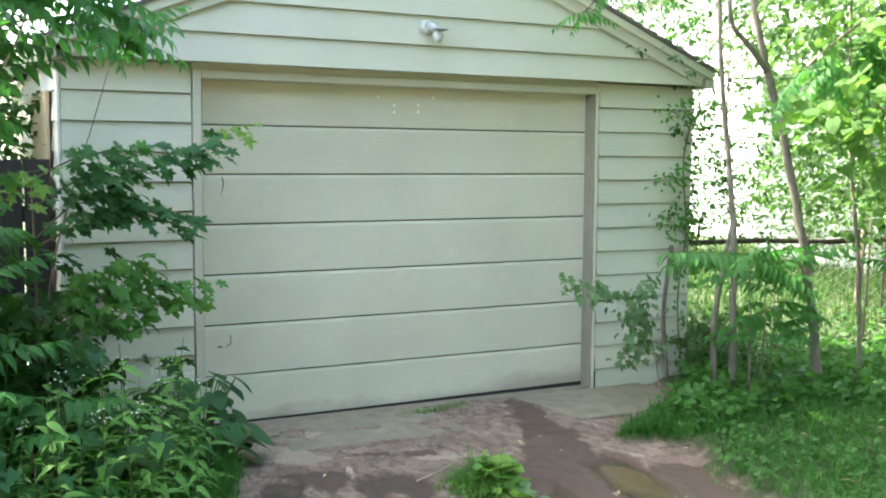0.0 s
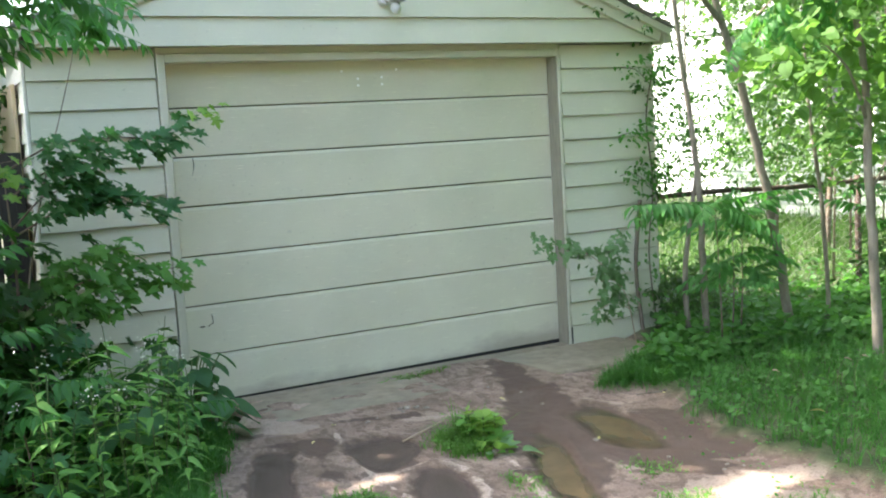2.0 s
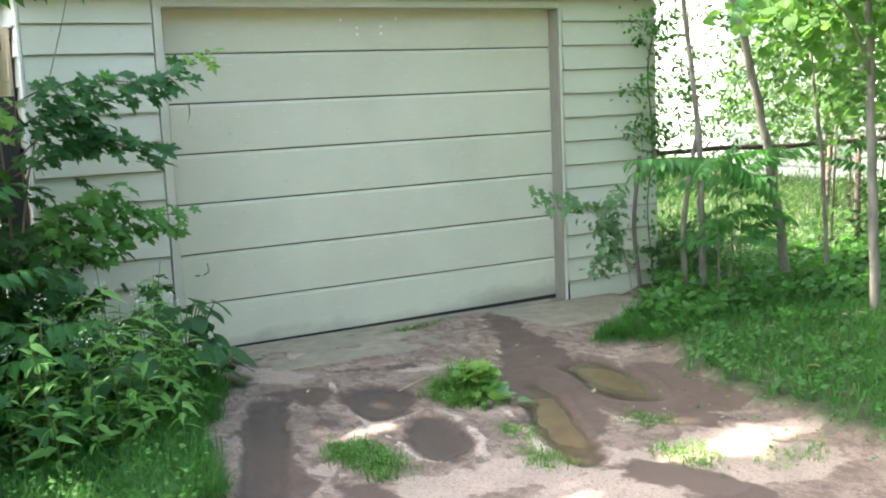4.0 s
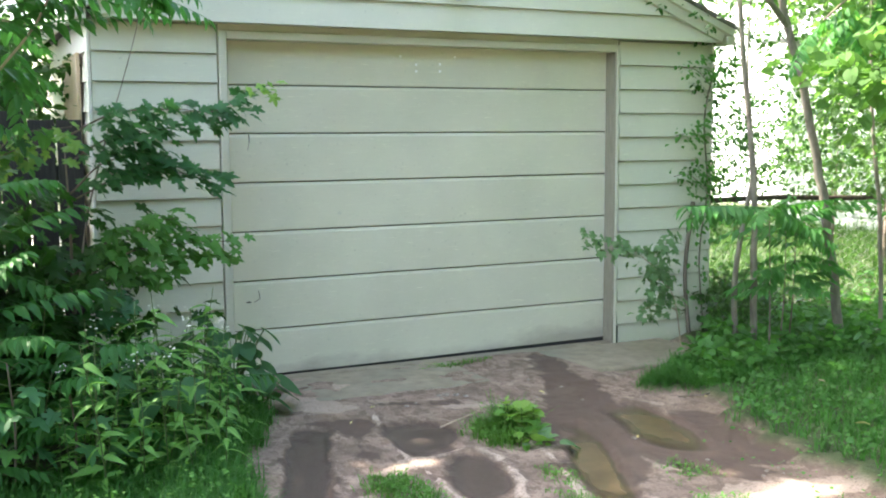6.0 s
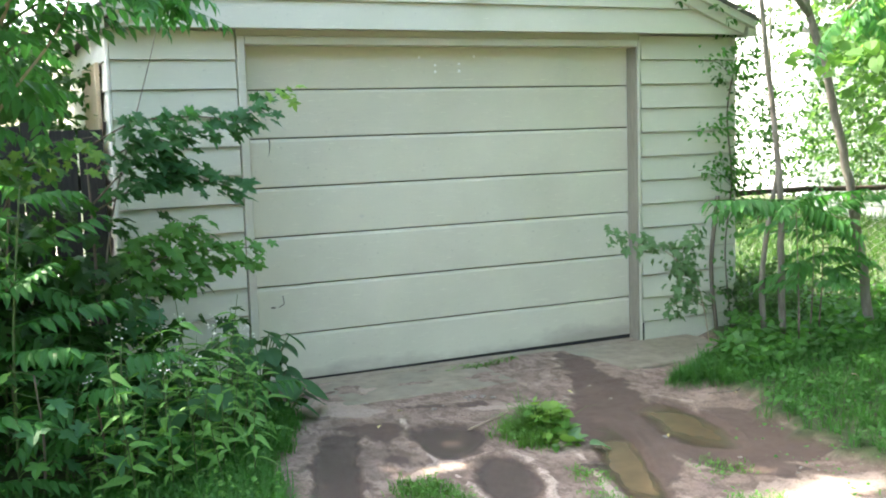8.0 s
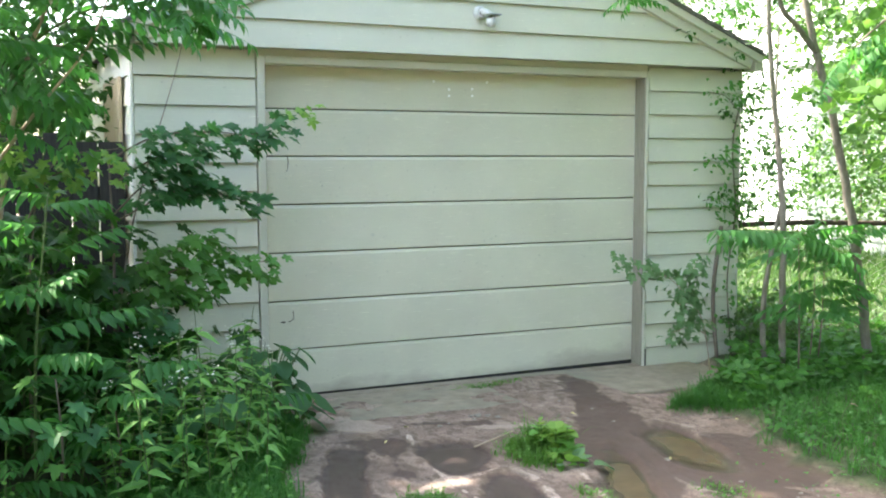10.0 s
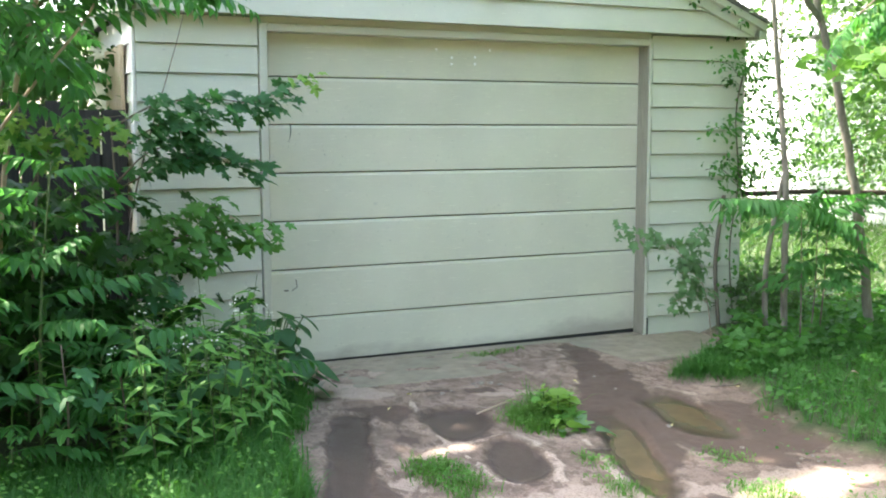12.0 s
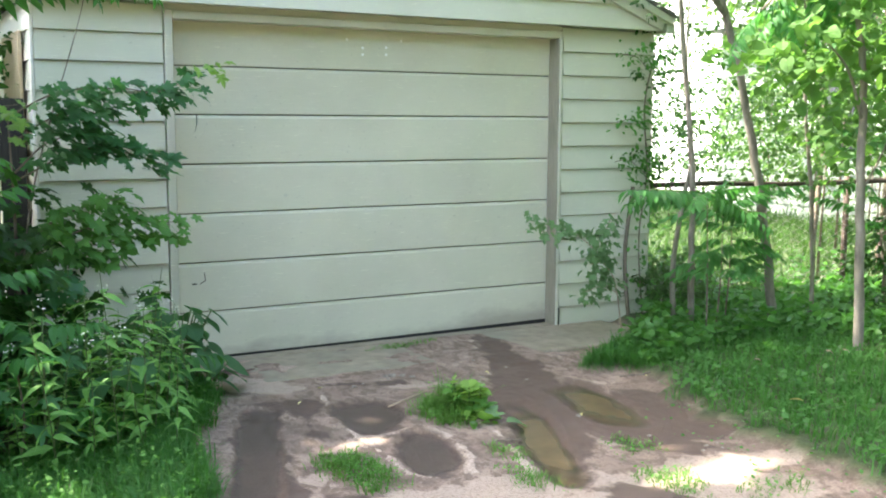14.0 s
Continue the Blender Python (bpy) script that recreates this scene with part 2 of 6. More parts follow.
def soil_material():
    """Damp dirt over old concrete; dry crusts, wet mud in the hollows, humus under the plants."""
    m, n, l, b = shader("driveway_dirt")
    co = n.new("ShaderNodeNewGeometry").outputs["Position"]
    wet = n.new("ShaderNodeAttribute")
    wet.attribute_name = "wet"
    turf = n.new("ShaderNodeAttribute")
    turf.attribute_name = "turf"
    dry = n.new("ShaderNodeAttribute")
    dry.attribute_name = "dry"
    pale = n.new("ShaderNodeAttribute")
    pale.attribute_name = "pale"
    damp = n.new("ShaderNodeAttribute")
    damp.attribute_name = "damp"
    big = noise_node(n, l, co, 3.4, 7, 0.62)
    mid = noise_node(n, l, co, 13.0, 7, 0.68, (1.25, 0.75, 1.0))
    fine = noise_node(n, l, co, 90.0, 5, 0.7)
    crumb = noise_node(n, l, co, 34.0, 6, 0.7)
    edge = lambda attr, grain, much, lo, hi, top: ramp(n, l, maths(n, l, "ADD", attr.outputs["Fac"], maths(n, l, "MULTIPLY", maths(n, l, "SUBTRACT", grain, 0.5), much)), [(lo, (0, 0, 0)), (hi, (top, top, top))])
    c = ramp(n, l, big, [(0.36, (0.200, 0.163, 0.138)), (0.50, (0.285, 0.238, 0.205)), (0.66, (0.385, 0.332, 0.292))])
    c = blend(n, l, ramp(n, l, mid, [(0.43, (0.8, 0.8, 0.8)), (0.51, (0, 0, 0))]), c, (0.150, 0.116, 0.096))
    c = blend(n, l, ramp(n, l, crumb, [(0.58, (0, 0, 0)), (0.63, (0.7, 0.7, 0.7))]), c, (0.36, 0.312, 0.275))
    c = blend(n, l, edge(pale, mid, 1.5, 0.34, 0.60, 0.85), c, (0.465, 0.412, 0.366))
    c = blend(n, l, edge(dry, crumb, 1.2, 0.28, 0.50, 0.95), c, (0.56, 0.505, 0.45))
    drag = noise_node(n, l, co, 7.0, 6, 0.7, (2.6, 0.45, 1.0))
    streak = maths(n, l, "ADD", maths(n, l, "MULTIPLY", drag, 0.6), maths(n, l, "MULTIPLY", crumb, 0.4))
    c = blend(n, l, edge(damp, streak, 1.6, 0.30, 0.62, 0.88), c, (0.094, 0.070, 0.057))
    c = blend(n, l, edge(wet, crumb, 0.7, 0.30, 0.48, 0.95), c, (0.074, 0.056, 0.047))
    c = blend(n, l, ramp(n, l, fine, [(0.38, (0.6, 0.6, 0.6)), (0.50, (0, 0, 0))]), c, (0.12, 0.093, 0.078))
    c = blend(n, l, ramp(n, l, noise_node(n, l, co, 55.0, 4, 0.6), [(0.66, (0, 0, 0)), (0.70, (0.8, 0.8, 0.8))]), c, (0.055, 0.042, 0.035))
    c = blend(n, l, 1.0, c, (1.0, 0.86, 0.775), "MULTIPLY")
    humus = ramp(n, l, mid, [(0.35, (0.035, 0.05, 0.018)), (0.65, (0.075, 0.105, 0.035))])
    c = blend(n, l, turf.outputs["Fac"], c, humus)
    l.new(c, b.inputs["Base Color"])
    l.new(maths(n, l, "SUBTRACT", 0.92, maths(n, l, "MULTIPLY", wet.outputs["Fac"], 0.42)), b.inputs["Roughness"])
    bump(n, l, b, maths(n, l, "ADD", fine, maths(n, l, "MULTIPLY", maths(n, l, "ADD", mid, crumb), 1.5)), 0.8, 0.010)
    return m


def water_material(name, tint, murk, gloss=0.06):
    """Shallow standing water: murky body under a smooth surface, clear where it thins out at the shore."""
    m, n, l, b = shader(name)
    co = n.new("ShaderNodeNewGeometry").outputs["Position"]
    deep = n.new("ShaderNodeAttribute")
    deep.attribute_name = "deep"
    silt = noise_node(n, l, co, 5.0, 5, 0.6)
    l.new(ramp(n, l, silt, [(0.3, tint), (0.7, murk)]), b.inputs["Base Color"])
    b.inputs["Roughness"].default_value = gloss
    b.inputs["IOR"].default_value = 1.33
    b.inputs["Specular IOR Level"].default_value = 0.35
    l.new(ramp(n, l, deep.outputs["Fac"], [(0.0, (0, 0, 0)), (0.55, (1, 1, 1))]), b.inputs["Alpha"])
    bump(n, l, b, noise_node(n, l, co, 16.0, 2, 0.5), 0.04, 0.004)
    return m


soil = soil_material()
murky_water = water_material("murky_water", (0.100, 0.070, 0.038), (0.155, 0.112, 0.062), 0.2)



# ---- building helpers ----
class Geo:
    """Vertices and faces gathered for one mesh."""

    def __init__(self):
        self.v, self.f = [], []

    def add(self, verts, faces, m=None):
        k = len(self.v)
        self.v.extend([tuple(m @ Vector(p)) for p in verts] if m else [tuple(p) for p in verts])
        self.f.extend([tuple(i + k for i in f) for f in faces])
        return self

    def box(self, x0, y0, z0, x1, y1, z1, bev=0.0, m=None):
        if bev <= 0:
            v = [(x, y, z) for z in (z0, z1) for y in (y0, y1) for x in (x0, x1)]
            return self.add(v, [(0, 2, 3, 1), (4, 5, 7, 6), (0, 1, 5, 4), (2, 6, 7, 3), (0, 4, 6, 2), (1, 3, 7, 5)], m)
        bm = bmesh.new()
        bmesh.ops.create_cube(bm, size=1)
        for q in bm.verts:
            q.co = Vector(((x0, x1)[q.co.x > 0], (y0, y1)[q.co.y > 0], (z0, z1)[q.co.z > 0]))
        bmesh.ops.bevel(bm, geom=bm.edges[:], offset=bev, segments=1, affect="EDGES")
        bm.verts.index_update()
        self.add([q.co[:] for q in bm.verts], [[q.index for q in f.verts] for f in bm.faces], m)
        bm.free()
        return self

    def tube(self, pts, radii, n=7, cap=True):
        pts = [Vector(p) for p in pts]
        if isinstance(radii, (int, float)):
            radii = [radii] * len(pts)
        rings = []
        side = None
        for i, p in enumerate(pts):
            d = (pts[min(i + 1, len(pts) - 1)] - pts[max(i - 1, 0)]).normalized()
            if side is None:
                side = d.orthogonal().normalized()
            side = (side - d * side.dot(d)).normalized()
            up = d.cross(side)
            rings.append([p + radii[i] * (math.cos(6.2832 * k / n) * side + math.sin(6.2832 * k / n) * up) for k in range(n)])
        v = [q for r in rings for q in r]
        f = [(i * n + k, i * n + (k + 1) % n, (i + 1) * n + (k + 1) % n, (i + 1) * n + k) for i in range(len(pts) - 1) for k in range(n)]
        if cap:
            f += [tuple(reversed(range(n))), tuple(range((len(pts) - 1) * n, len(pts) * n))]
        return self.add(v, f)

    def mesh(self, name, mat, smooth=False):
        me = bpy.data.meshes.new(name)
        me.from_pydata(self.v, [], self.f)
        me.materials.append(mat)
        if smooth:
            me.polygons.foreach_set("use_smooth", [True] * len(me.polygons))
        return me


def thing(name, at, label, category, group="", kind=""):
    ob = new(name)
    ob.empty_display_size = 0.1
    ob.matrix_basis = Matrix.Translation(at)
    return tagged(ob, label, category, group, kind)


def world_of(ob):
    m = ob.matrix_basis.copy()
    while ob.parent:
        ob = ob.parent
        m = ob.matrix_basis @ m
    return m


def part(name, data, parent, m=None, label="", kind=""):
    """One mesh object under a thing or a part; m is its pose in the world."""
    ob = new(name, data)
    ob.parent = parent
    ob.matrix_basis = world_of(parent).inverted() @ (m or Matrix())
    return tagged(ob, label, kind=kind)


def aim(p, d, roll=0.0, s=1.0):
    """A pose at p whose Y axis runs along d, Z upwards as far as it can, rolled about d."""
    y = Vector(d).normalized()
    x = y.cross(Vector((0, 0, 1)))
    x = x.normalized() if x.length > 1e-4 else Vector((1, 0, 0))
    z = x.cross(y)
    m = Matrix((x, y, z)).transposed().to_4x4()
    return Matrix.Translation(p) @ m @ Matrix.Rotation(roll, 4, "Y") @ Matrix.Scale(s, 4)


def curve(points, n=10):
    """Points along a smooth line through the given ones."""
    p = [Vector(q) for q in points]
    p = [2 * p[0] - p[1]] + p + [2 * p[-1] - p[-2]]
    out = []
    for i in range(1, len(p) - 2):
        for k in range(n):
            t = k / n
            a, b, c, d = p[i - 1:i + 3]
            out.append(0.5 * (2 * b + (c - a) * t + (2 * a - 5 * b + 4 * c - d) * t * t + (3 * b - a - 3 * c + d) * t ** 3))
    out.append(p[-2])
    return out


# ---- leaf shapes: base at the origin, length along Y, face up ----
def fan_leaf(half, size, fold, droop, rng):
    """A leaf from half its outline (x, y in leaf lengths), folded along the rib and drooping."""
    pts = [(0, 0)] + half + [(-x, y) for x, y in reversed(half) if x > 0]
    fx, fy = rng.uniform(-0.1, 0.1), rng.uniform(0.5, 1.2)
    v = [(0, 0.38 * size, -droop * size * 0.38 ** 2)]
    for x, y in pts:
        z = fold * abs(x) - droop * (y * y * fy) - 0.5 * droop * x * x + fx * x
        v.append((x * size, y * size, z * size))
    n = len(pts)
    return v, [(0, 1 + i, 1 + (i + 1) % n) for i in range(n)]


MAPLE = [(0.10, -0.05), (0.36, -0.10), (0.28, 0.06), (0.46, 0.10), (0.28, 0.22), (0.27, 0.27), (0.42, 0.36), (0.56, 0.52), (0.43, 0.56), (0.38, 0.64),
         (0.26, 0.56), (0.18, 0.54), (0.18, 0.70), (0.15, 0.80), (0.0, 1.05)]
HEART = [(0.16, -0.13), (0.38, -0.10), (0.52, 0.10), (0.54, 0.34), (0.44, 0.58), (0.26, 0.80), (0.0, 1.0)]
OVAL = [(0.15, 0.10), (0.27, 0.30), (0.29, 0.52), (0.20, 0.78), (0.0, 1.0)]
ROUND = [(0.20, -0.08), (0.45, 0.05), (0.56, 0.35), (0.48, 0.68), (0.24, 0.92), (0.0, 0.98)]


def lance(L, w, fold, droop, n=5):
    """A long narrow leaf in strips on both sides of the rib."""
    v, f = [], []
    for i in range(n + 1):
        s = i / n
        half = w * math.sin(math.pi * min(1, s ** 0.75)) * (1 - 0.25 * s) + 0.001
        z = -droop * L * s * s
        v += [(-half, s * L, z + fold * half), (0, s * L, z), (half, s * L, z + fold * half)]
    for i in range(n):
        a = 3 * i
        f += [(a, a + 1, a + 4, a + 3), (a + 1, a + 2, a + 5, a + 4)]
    return v, f


def frond_mesh(name, L, pairs, leaflet, width, droop, rng, mat):
    """A compound leaf: a bowed rachis with drooping leaflets in pairs and one at its end."""
    g = Geo()
    at = lambda s: Vector((0.03 * L * math.sin(3 * s), L * s, 0.10 * L * s - droop * L * s * s))
    g.tube([at(s / 8) for s in range(9)], [0.0045 * (1 - 0.085 * s) for s in range(9)], 4, False)
    for k in range(pairs):
        s = 0.16 + 0.82 * k / max(1, pairs - 1)
        size = leaflet * (0.62 + 0.5 * math.sin(math.pi * (0.15 + 0.75 * s))) * rng.uniform(0.85, 1.1)
        for side in (-1, 1):
            d = Vector((side * rng.uniform(0.8, 1.0), 0.42 + 0.35 * s + rng.uniform(-0.1, 0.1), rng.uniform(-1.0, -0.25)))
            v, f = lance(size, width * size, 0.25, rng.uniform(0.15, 0.45), 4)
            g.add(v, f, aim(at(s), d, rng.uniform(-0.35, 0.35)))
    v, f = lance(leaflet * 0.8, width * leaflet, 0.25, 0.3, 4)
    g.add(v, f, aim(at(1.0), (0, 1, -0.5)))
    return g.mesh(name, mat)


rng = random.Random(7)
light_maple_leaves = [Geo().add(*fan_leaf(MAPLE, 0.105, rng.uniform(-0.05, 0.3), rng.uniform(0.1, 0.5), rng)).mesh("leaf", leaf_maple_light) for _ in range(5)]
maple_leaves = [Geo().add(*fan_leaf(MAPLE, 0.105, rng.uniform(-0.05, 0.3), rng.uniform(0.1, 0.5), rng)).mesh("leaf", leaf_maple) for _ in range(6)]
lime_leaves = [Geo().add(*fan_leaf(MAPLE, 0.08, rng.uniform(-0.05, 0.3), rng.uniform(0.1, 0.5), rng)).mesh("leaf", leaf_lime) for _ in range(3)]
pale_leaves = [Geo().add(*fan_leaf(MAPLE, 0.068, rng.uniform(-0.05, 0.3), rng.uniform(0.1, 0.5), rng)).mesh("leaf", leaf_pale) for _ in range(4)]
heart_leaves = [Geo().add(*fan_leaf(HEART, 0.17, rng.uniform(0.05, 0.3), rng.uniform(0.15, 0.45), rng)).mesh("leaf", leaf_dock) for _ in range(4)]
lance_leaves = [Geo().add(*lance(0.135, 0.021, 0.3, rng.uniform(0.2, 0.7))).mesh("leaf", leaf_weed) for _ in range(4)]
long_fronds = [frond_mesh("leaf", rng.uniform(0.40, 0.52), 9, 0.115, 0.20, rng.uniform(0.2, 0.6), rng, leaf_frond) for _ in range(5)]
flat_fronds = [frond_mesh("leaf", 0.50, 11, 0.10, 0.19, droop, rng, leaf_frond) for droop in (0.06, 0.12, 0.2)]
short_fronds = [frond_mesh("leaf", rng.uniform(0.24, 0.32), 7, 0.075, 0.19, rng.uniform(0.15, 0.45), rng, leaf_frond) for _ in range(4)]


def scatter(name, mat, shape, places, rng, parent=None, label="", kind=""):
    """Many leaves of one shape in one mesh: places are (point, direction, size)."""
    v0, f0 = shape
    v0 = np.array(v0, float)
    f0 = [tuple(f) for f in f0]
    V, F = [], []
    for k, (p, d, s) in enumerate(places):
        m = np.array(aim((0, 0, 0), d, rng.uniform(-0.9, 0.9)).to_3x3())
        V.append(v0 @ m.T * s + np.array(p))
        o = k * len(v0)
        F += [tuple(i + o for i in f) for f in f0]
    me = bpy.data.meshes.new(name)
    me.from_pydata(np.concatenate(V).tolist(), [], F)
    me.materials.append(mat)
    if parent is None:
        return me
    return part(name, me, parent, None, label, kind)


def in_gap(at):
    """Whether a leaf there would stand in one of the sunbeams that reach the driveway."""
    k = at.z / SUN_DIR.z
    x, y = at.x - SUN_DIR.x * k, at.y - SUN_DIR.y * k
    return any(((x - cx) / rx) ** 2 + ((y - cy) / ry) ** 2 < 1 for cx, cy, rx, ry in ((1.53, -2.97, 0.42, 0.16), (0.33, -1.88, 0.29, 0.10), (-0.66, -1.90, 0.42, 0.30), (4.9, -2.7, 0.9, 0.55)))


def twig_leaves(centre, radii, twigs, per, size, rng, low=None):
    """Leaf places along short twigs that fill an uneven ellipsoid, leaving gaps."""
    out = []
    c = Vector(centre)
    for _ in range(twigs):
        while True:
            q = Vector([rng.uniform(-1, 1) for _ in range(3)])
            if 0.15 < q.length < 1 and noise.noise(q * 2.1 + c) > -0.22:
                break
        p = c + Vector((q.x * radii[0], q.y * radii[1], q.z * radii[2]))
        d = (q + Vector([rng.uniform(-0.8, 0.8) for _ in range(3)])).normalized()
        d.z *= 0.4
        for k in range(per):
            s = rng.uniform(0, 1)
            side = Vector([rng.uniform(-1, 1) for _ in range(3)])
            at = p + d * (s * size * 5.5) + side * size * 0.5
            if (low is not None and at.z < low) or (at.z > 3.4 and in_gap(at)):
                continue
            out.append((at, (side.x + d.x * 0.6, side.y + d.y * 0.6, side.z * 0.5 - 0.35), size * rng.uniform(0.65, 1.2)))
    return out


unit = random.Random(3)
OVAL_SHAPE = fan_leaf(OVAL, 1.0, 0.25, 0.25, unit)
ROUND_SHAPE = fan_leaf(ROUND, 1.0, 0.15, 0.25, unit)
HEART_SHAPE = fan_leaf(HEART, 1.0, 0.2, 0.3, unit)
MAPLE_SHAPE = fan_leaf(MAPLE, 1.0, 0.15, 0.3, unit)


# ---- ground: one sheet to the horizon ----
LEFT_EDGE = lambda y: max(-1.6, 0.244 + 0.323 * y) + 0.05 * math.sin(5 * y) + 0.03 * math.sin(13 * y)


def right_edge(y):
    """Where the driveway ends and the lawn begins."""
    ys = (-60, -5, -3.6, -2.9, -2.46, -1.94, -1.56, -1.42, -1.2, -0.95, -0.7, -0.35, 0.2)
    xs = (2.0, 1.95, 1.9, 1.93, 1.98, 2.10, 2.36, 2.25, 2.06, 2.45, 2.80, 3.20, 3.4)
    return float(np.interp(y, ys, xs)) + 0.03 * math.sin(17 * y) + 0.02 * math.sin(41 * y)


# centre, half sizes, turn of the long axis in degrees, depth
HOLLOWS = [((-0.12, -1.76), (0.095, 0.63), -19.5, 0.014, 5), ((0.57, -1.48), (0.165, 0.26), -8, 0.014, 2.4), ((0.545, -2.15), (0.125, 0.29), -16, 0.014, 2.4),
           ((1.11, -2.24), (0.105, 0.58), -23, 0.024, 2.4), ((1.73, -1.86), (0.155, 0.39), -13, 0.026, 2.4)]


def hollow(x, y, h):
    """1 in the middle of a hollow, 0 at its edge, below 0 outside."""
    (cx, cy), (a, b), turn, _, square = h
    t = radians(turn)
    u, w = (x - cx) * math.cos(t) + (y - cy) * math.sin(t), -(x - cx) * math.sin(t) + (y - cy) * math.cos(t)
    wob = 0.26 * noise.noise(Vector((x * 4.5, y * 4.5, cx * 7))) + 0.15 * noise.noise(Vector((x * 13, y * 11, cx))) + 0.07 * noise.noise(Vector((x * 34, y * 29, cx)))
    return 1 - (abs(u / a) ** square + abs(w / b) ** square) ** (1 / square) + wob


def turf_at(x, y):
    """How far a place lies inside grass or beds, 0 on the driveway to 1."""
    if y > -0.02 and -0.75 < x < 3.6:
        return 0.0
    d = max(LEFT_EDGE(y) - x, x - right_edge(y), -13.0 - y)
    if y > 0:
        d = max(d, 0.3)
    return min(1.0, max(0.0, d / 0.10 + 0.4 * noise.noise(Vector((x * 9, y * 9, 2)))))


def ground_z(x, y):
    if x * x + y * y > 900:
        return -0.02
    z = 0.010 * noise.noise(Vector((x * 1.3, y * 1.3, 0))) + 0.008 * noise.noise(Vector((x * 5, y * 5, 1))) + 0.003 * noise.noise(Vector((x * 17, y * 17, 3)))
    for h in HOLLOWS:
        k = hollow(x, y, h)
        if k > -0.7:
            f = max(0.0, min(1.0, k * 2.6 + 0.45))
            z = z * (1 - f) - h[3] * f + 0.006 * max(0.0, 1 - abs(k + 0.30) / 0.22)
    if y > -0.9:
        z += 0.014 * noise.noise(Vector((x * 2.4 + 4, y * 3.5, 6))) + 0.012 * max(0.0, min(1.0, (x - 1.3) / 0.3)) * (x < 2.3) + 0.003
    if x > 2.14 and y > -0.78:
        z -= 0.022 * max(0.0, min(1.0, 0.7 + 1.6 * noise.noise(Vector((x * 3, y * 3, 12)))))
    z += 0.045 * turf_at(x, y) + 0.007 * ridge_at(x, y)
    if y > -0.02 and -0.9 < x < 3.7:
        z = -0.05
    return z - 0.004


# damp wheel tracks and muddy patches: ends and half width
TRACKS = [((2.05, -0.22), (1.78, -1.0), 0.17), ((1.78, -1.0), (1.42, -1.62), 0.24), ((1.42, -1.62), (1.10, -2.35), 0.22), ((1.55, -1.75), (1.62, -2.5), 0.26), ((1.62, -2.42), (1.66, -2.62), 0.20),
          ((0.32, -1.15), (0.20, -1.68), 0.12), ((0.08, -1.2), (-0.32, -2.4), 0.13), ((0.42, -0.2), (0.18, -0.34), 0.06), ((0.62, -0.86), (0.95, -0.95), 0.09), ((0.05, -0.98), (0.40, -1.12), 0.07),
          ((2.0, -1.85), (1.86, -2.50), 0.20), ((0.0, -2.55), (0.02, -3.2), 0.12), ((1.02, -3.0), (1.15, -3.4), 0.16)]
# pale dry crust; fourth and ninth strips also paint the sun patches pale
CRUSTS_AND_SUN = [((0.15, -0.50), (0.36, -0.82), 0.15), ((0.56, -0.30), (0.60, -0.60), 0.12), ((0.19, -1.25), (-0.08, -2.4), 0.05), ((0.15, -1.93), (0.52, -1.80), 0.09), ((0.25, -2.72), (0.95, -2.72), 0.20),
          ((1.40, -1.13), (1.72, -0.98), 0.07), ((1.80, -0.55), (1.92, -0.30), 0.07), ((1.94, -1.32), (2.16, -1.72), 0.05), ((1.15, -2.85), (1.85, -2.95), 0.16), ((1.50, -0.75), (1.66, -0.62), 0.05),
          ((1.42, -1.95), (1.36, -2.45), 0.05), ((0.95, -1.05), (1.25, -1.12), 0.08), ((-0.02, -2.2), (-0.16, -2.9), 0.06), ((0.6, -3.1), (1.6, -3.2), 0.25)]
# thin pale ridges that the wheels pressed up
RIDGES = [(((0.50, -1.01), (0.40, -1.48), (0.37, -1.75), (0.36, -2.08), (0.34, -2.36), (0.42, -2.46)), 0.024), (((0.62, -1.78), (0.72, -1.77), (0.75, -1.96), (0.69, -2.24), (0.58, -2.46)), 0.050),
          (((1.02, -1.6), (0.98, -2.1), (0.80, -2.6)), 0.03)]


def to_line(x, y, pts):
    best = 9.0
    for (ax, ay), (bx, by) in zip(pts, pts[1:]):
        u = max(0.0, min(1.0, ((x - ax) * (bx - ax) + (y - ay) * (by - ay)) / ((bx - ax) ** 2 + (by - ay) ** 2)))
        best = min(best, math.hypot(x - ax - u * (bx - ax), y - ay - u * (by - ay)))
    return best


def ridge_at(x, y):
    """1 on the crest of a pressed-up ridge, 0 away from it."""
    if not (-0.4 < x < 1.3 and -2.9 < y < -0.8):
        return 0.0
    return max(max(0.0, 1 - (to_line(x, y, pts) + 0.02 * noise.noise(Vector((x * 11, y * 11, 2)))) / w) * max(0.0, min(1.0, 0.75 + 1.3 * noise.noise(Vector((x * 5, y * 5, 7))))) for pts, w in RIDGES)


def near_any(x, y, lines, seed, soft):
    """How deep a place lies inside any of the wobbling strips, 0 to 1."""
    wob = 0.11 * noise.noise(Vector((x * 3.2, y * 2.4, seed))) + 0.06 * noise.noise(Vector((x * 9, y * 7, seed))) + 0.03 * noise.noise(Vector((x * 24, y * 19, seed)))
    return max(max(0.0, min(1.0, (w - to_line(x, y, (a, b)) + wob) / soft)) for a, b, w in lines)


def damp_at(x, y, k):
    """Damp, trodden mud: along the wheel tracks and round the hollows."""
    best = max(0.0, min(1.0, 1 + k / 0.45)) * 0.7
    return max(best, near_any(x, y, TRACKS, 5, 0.09))


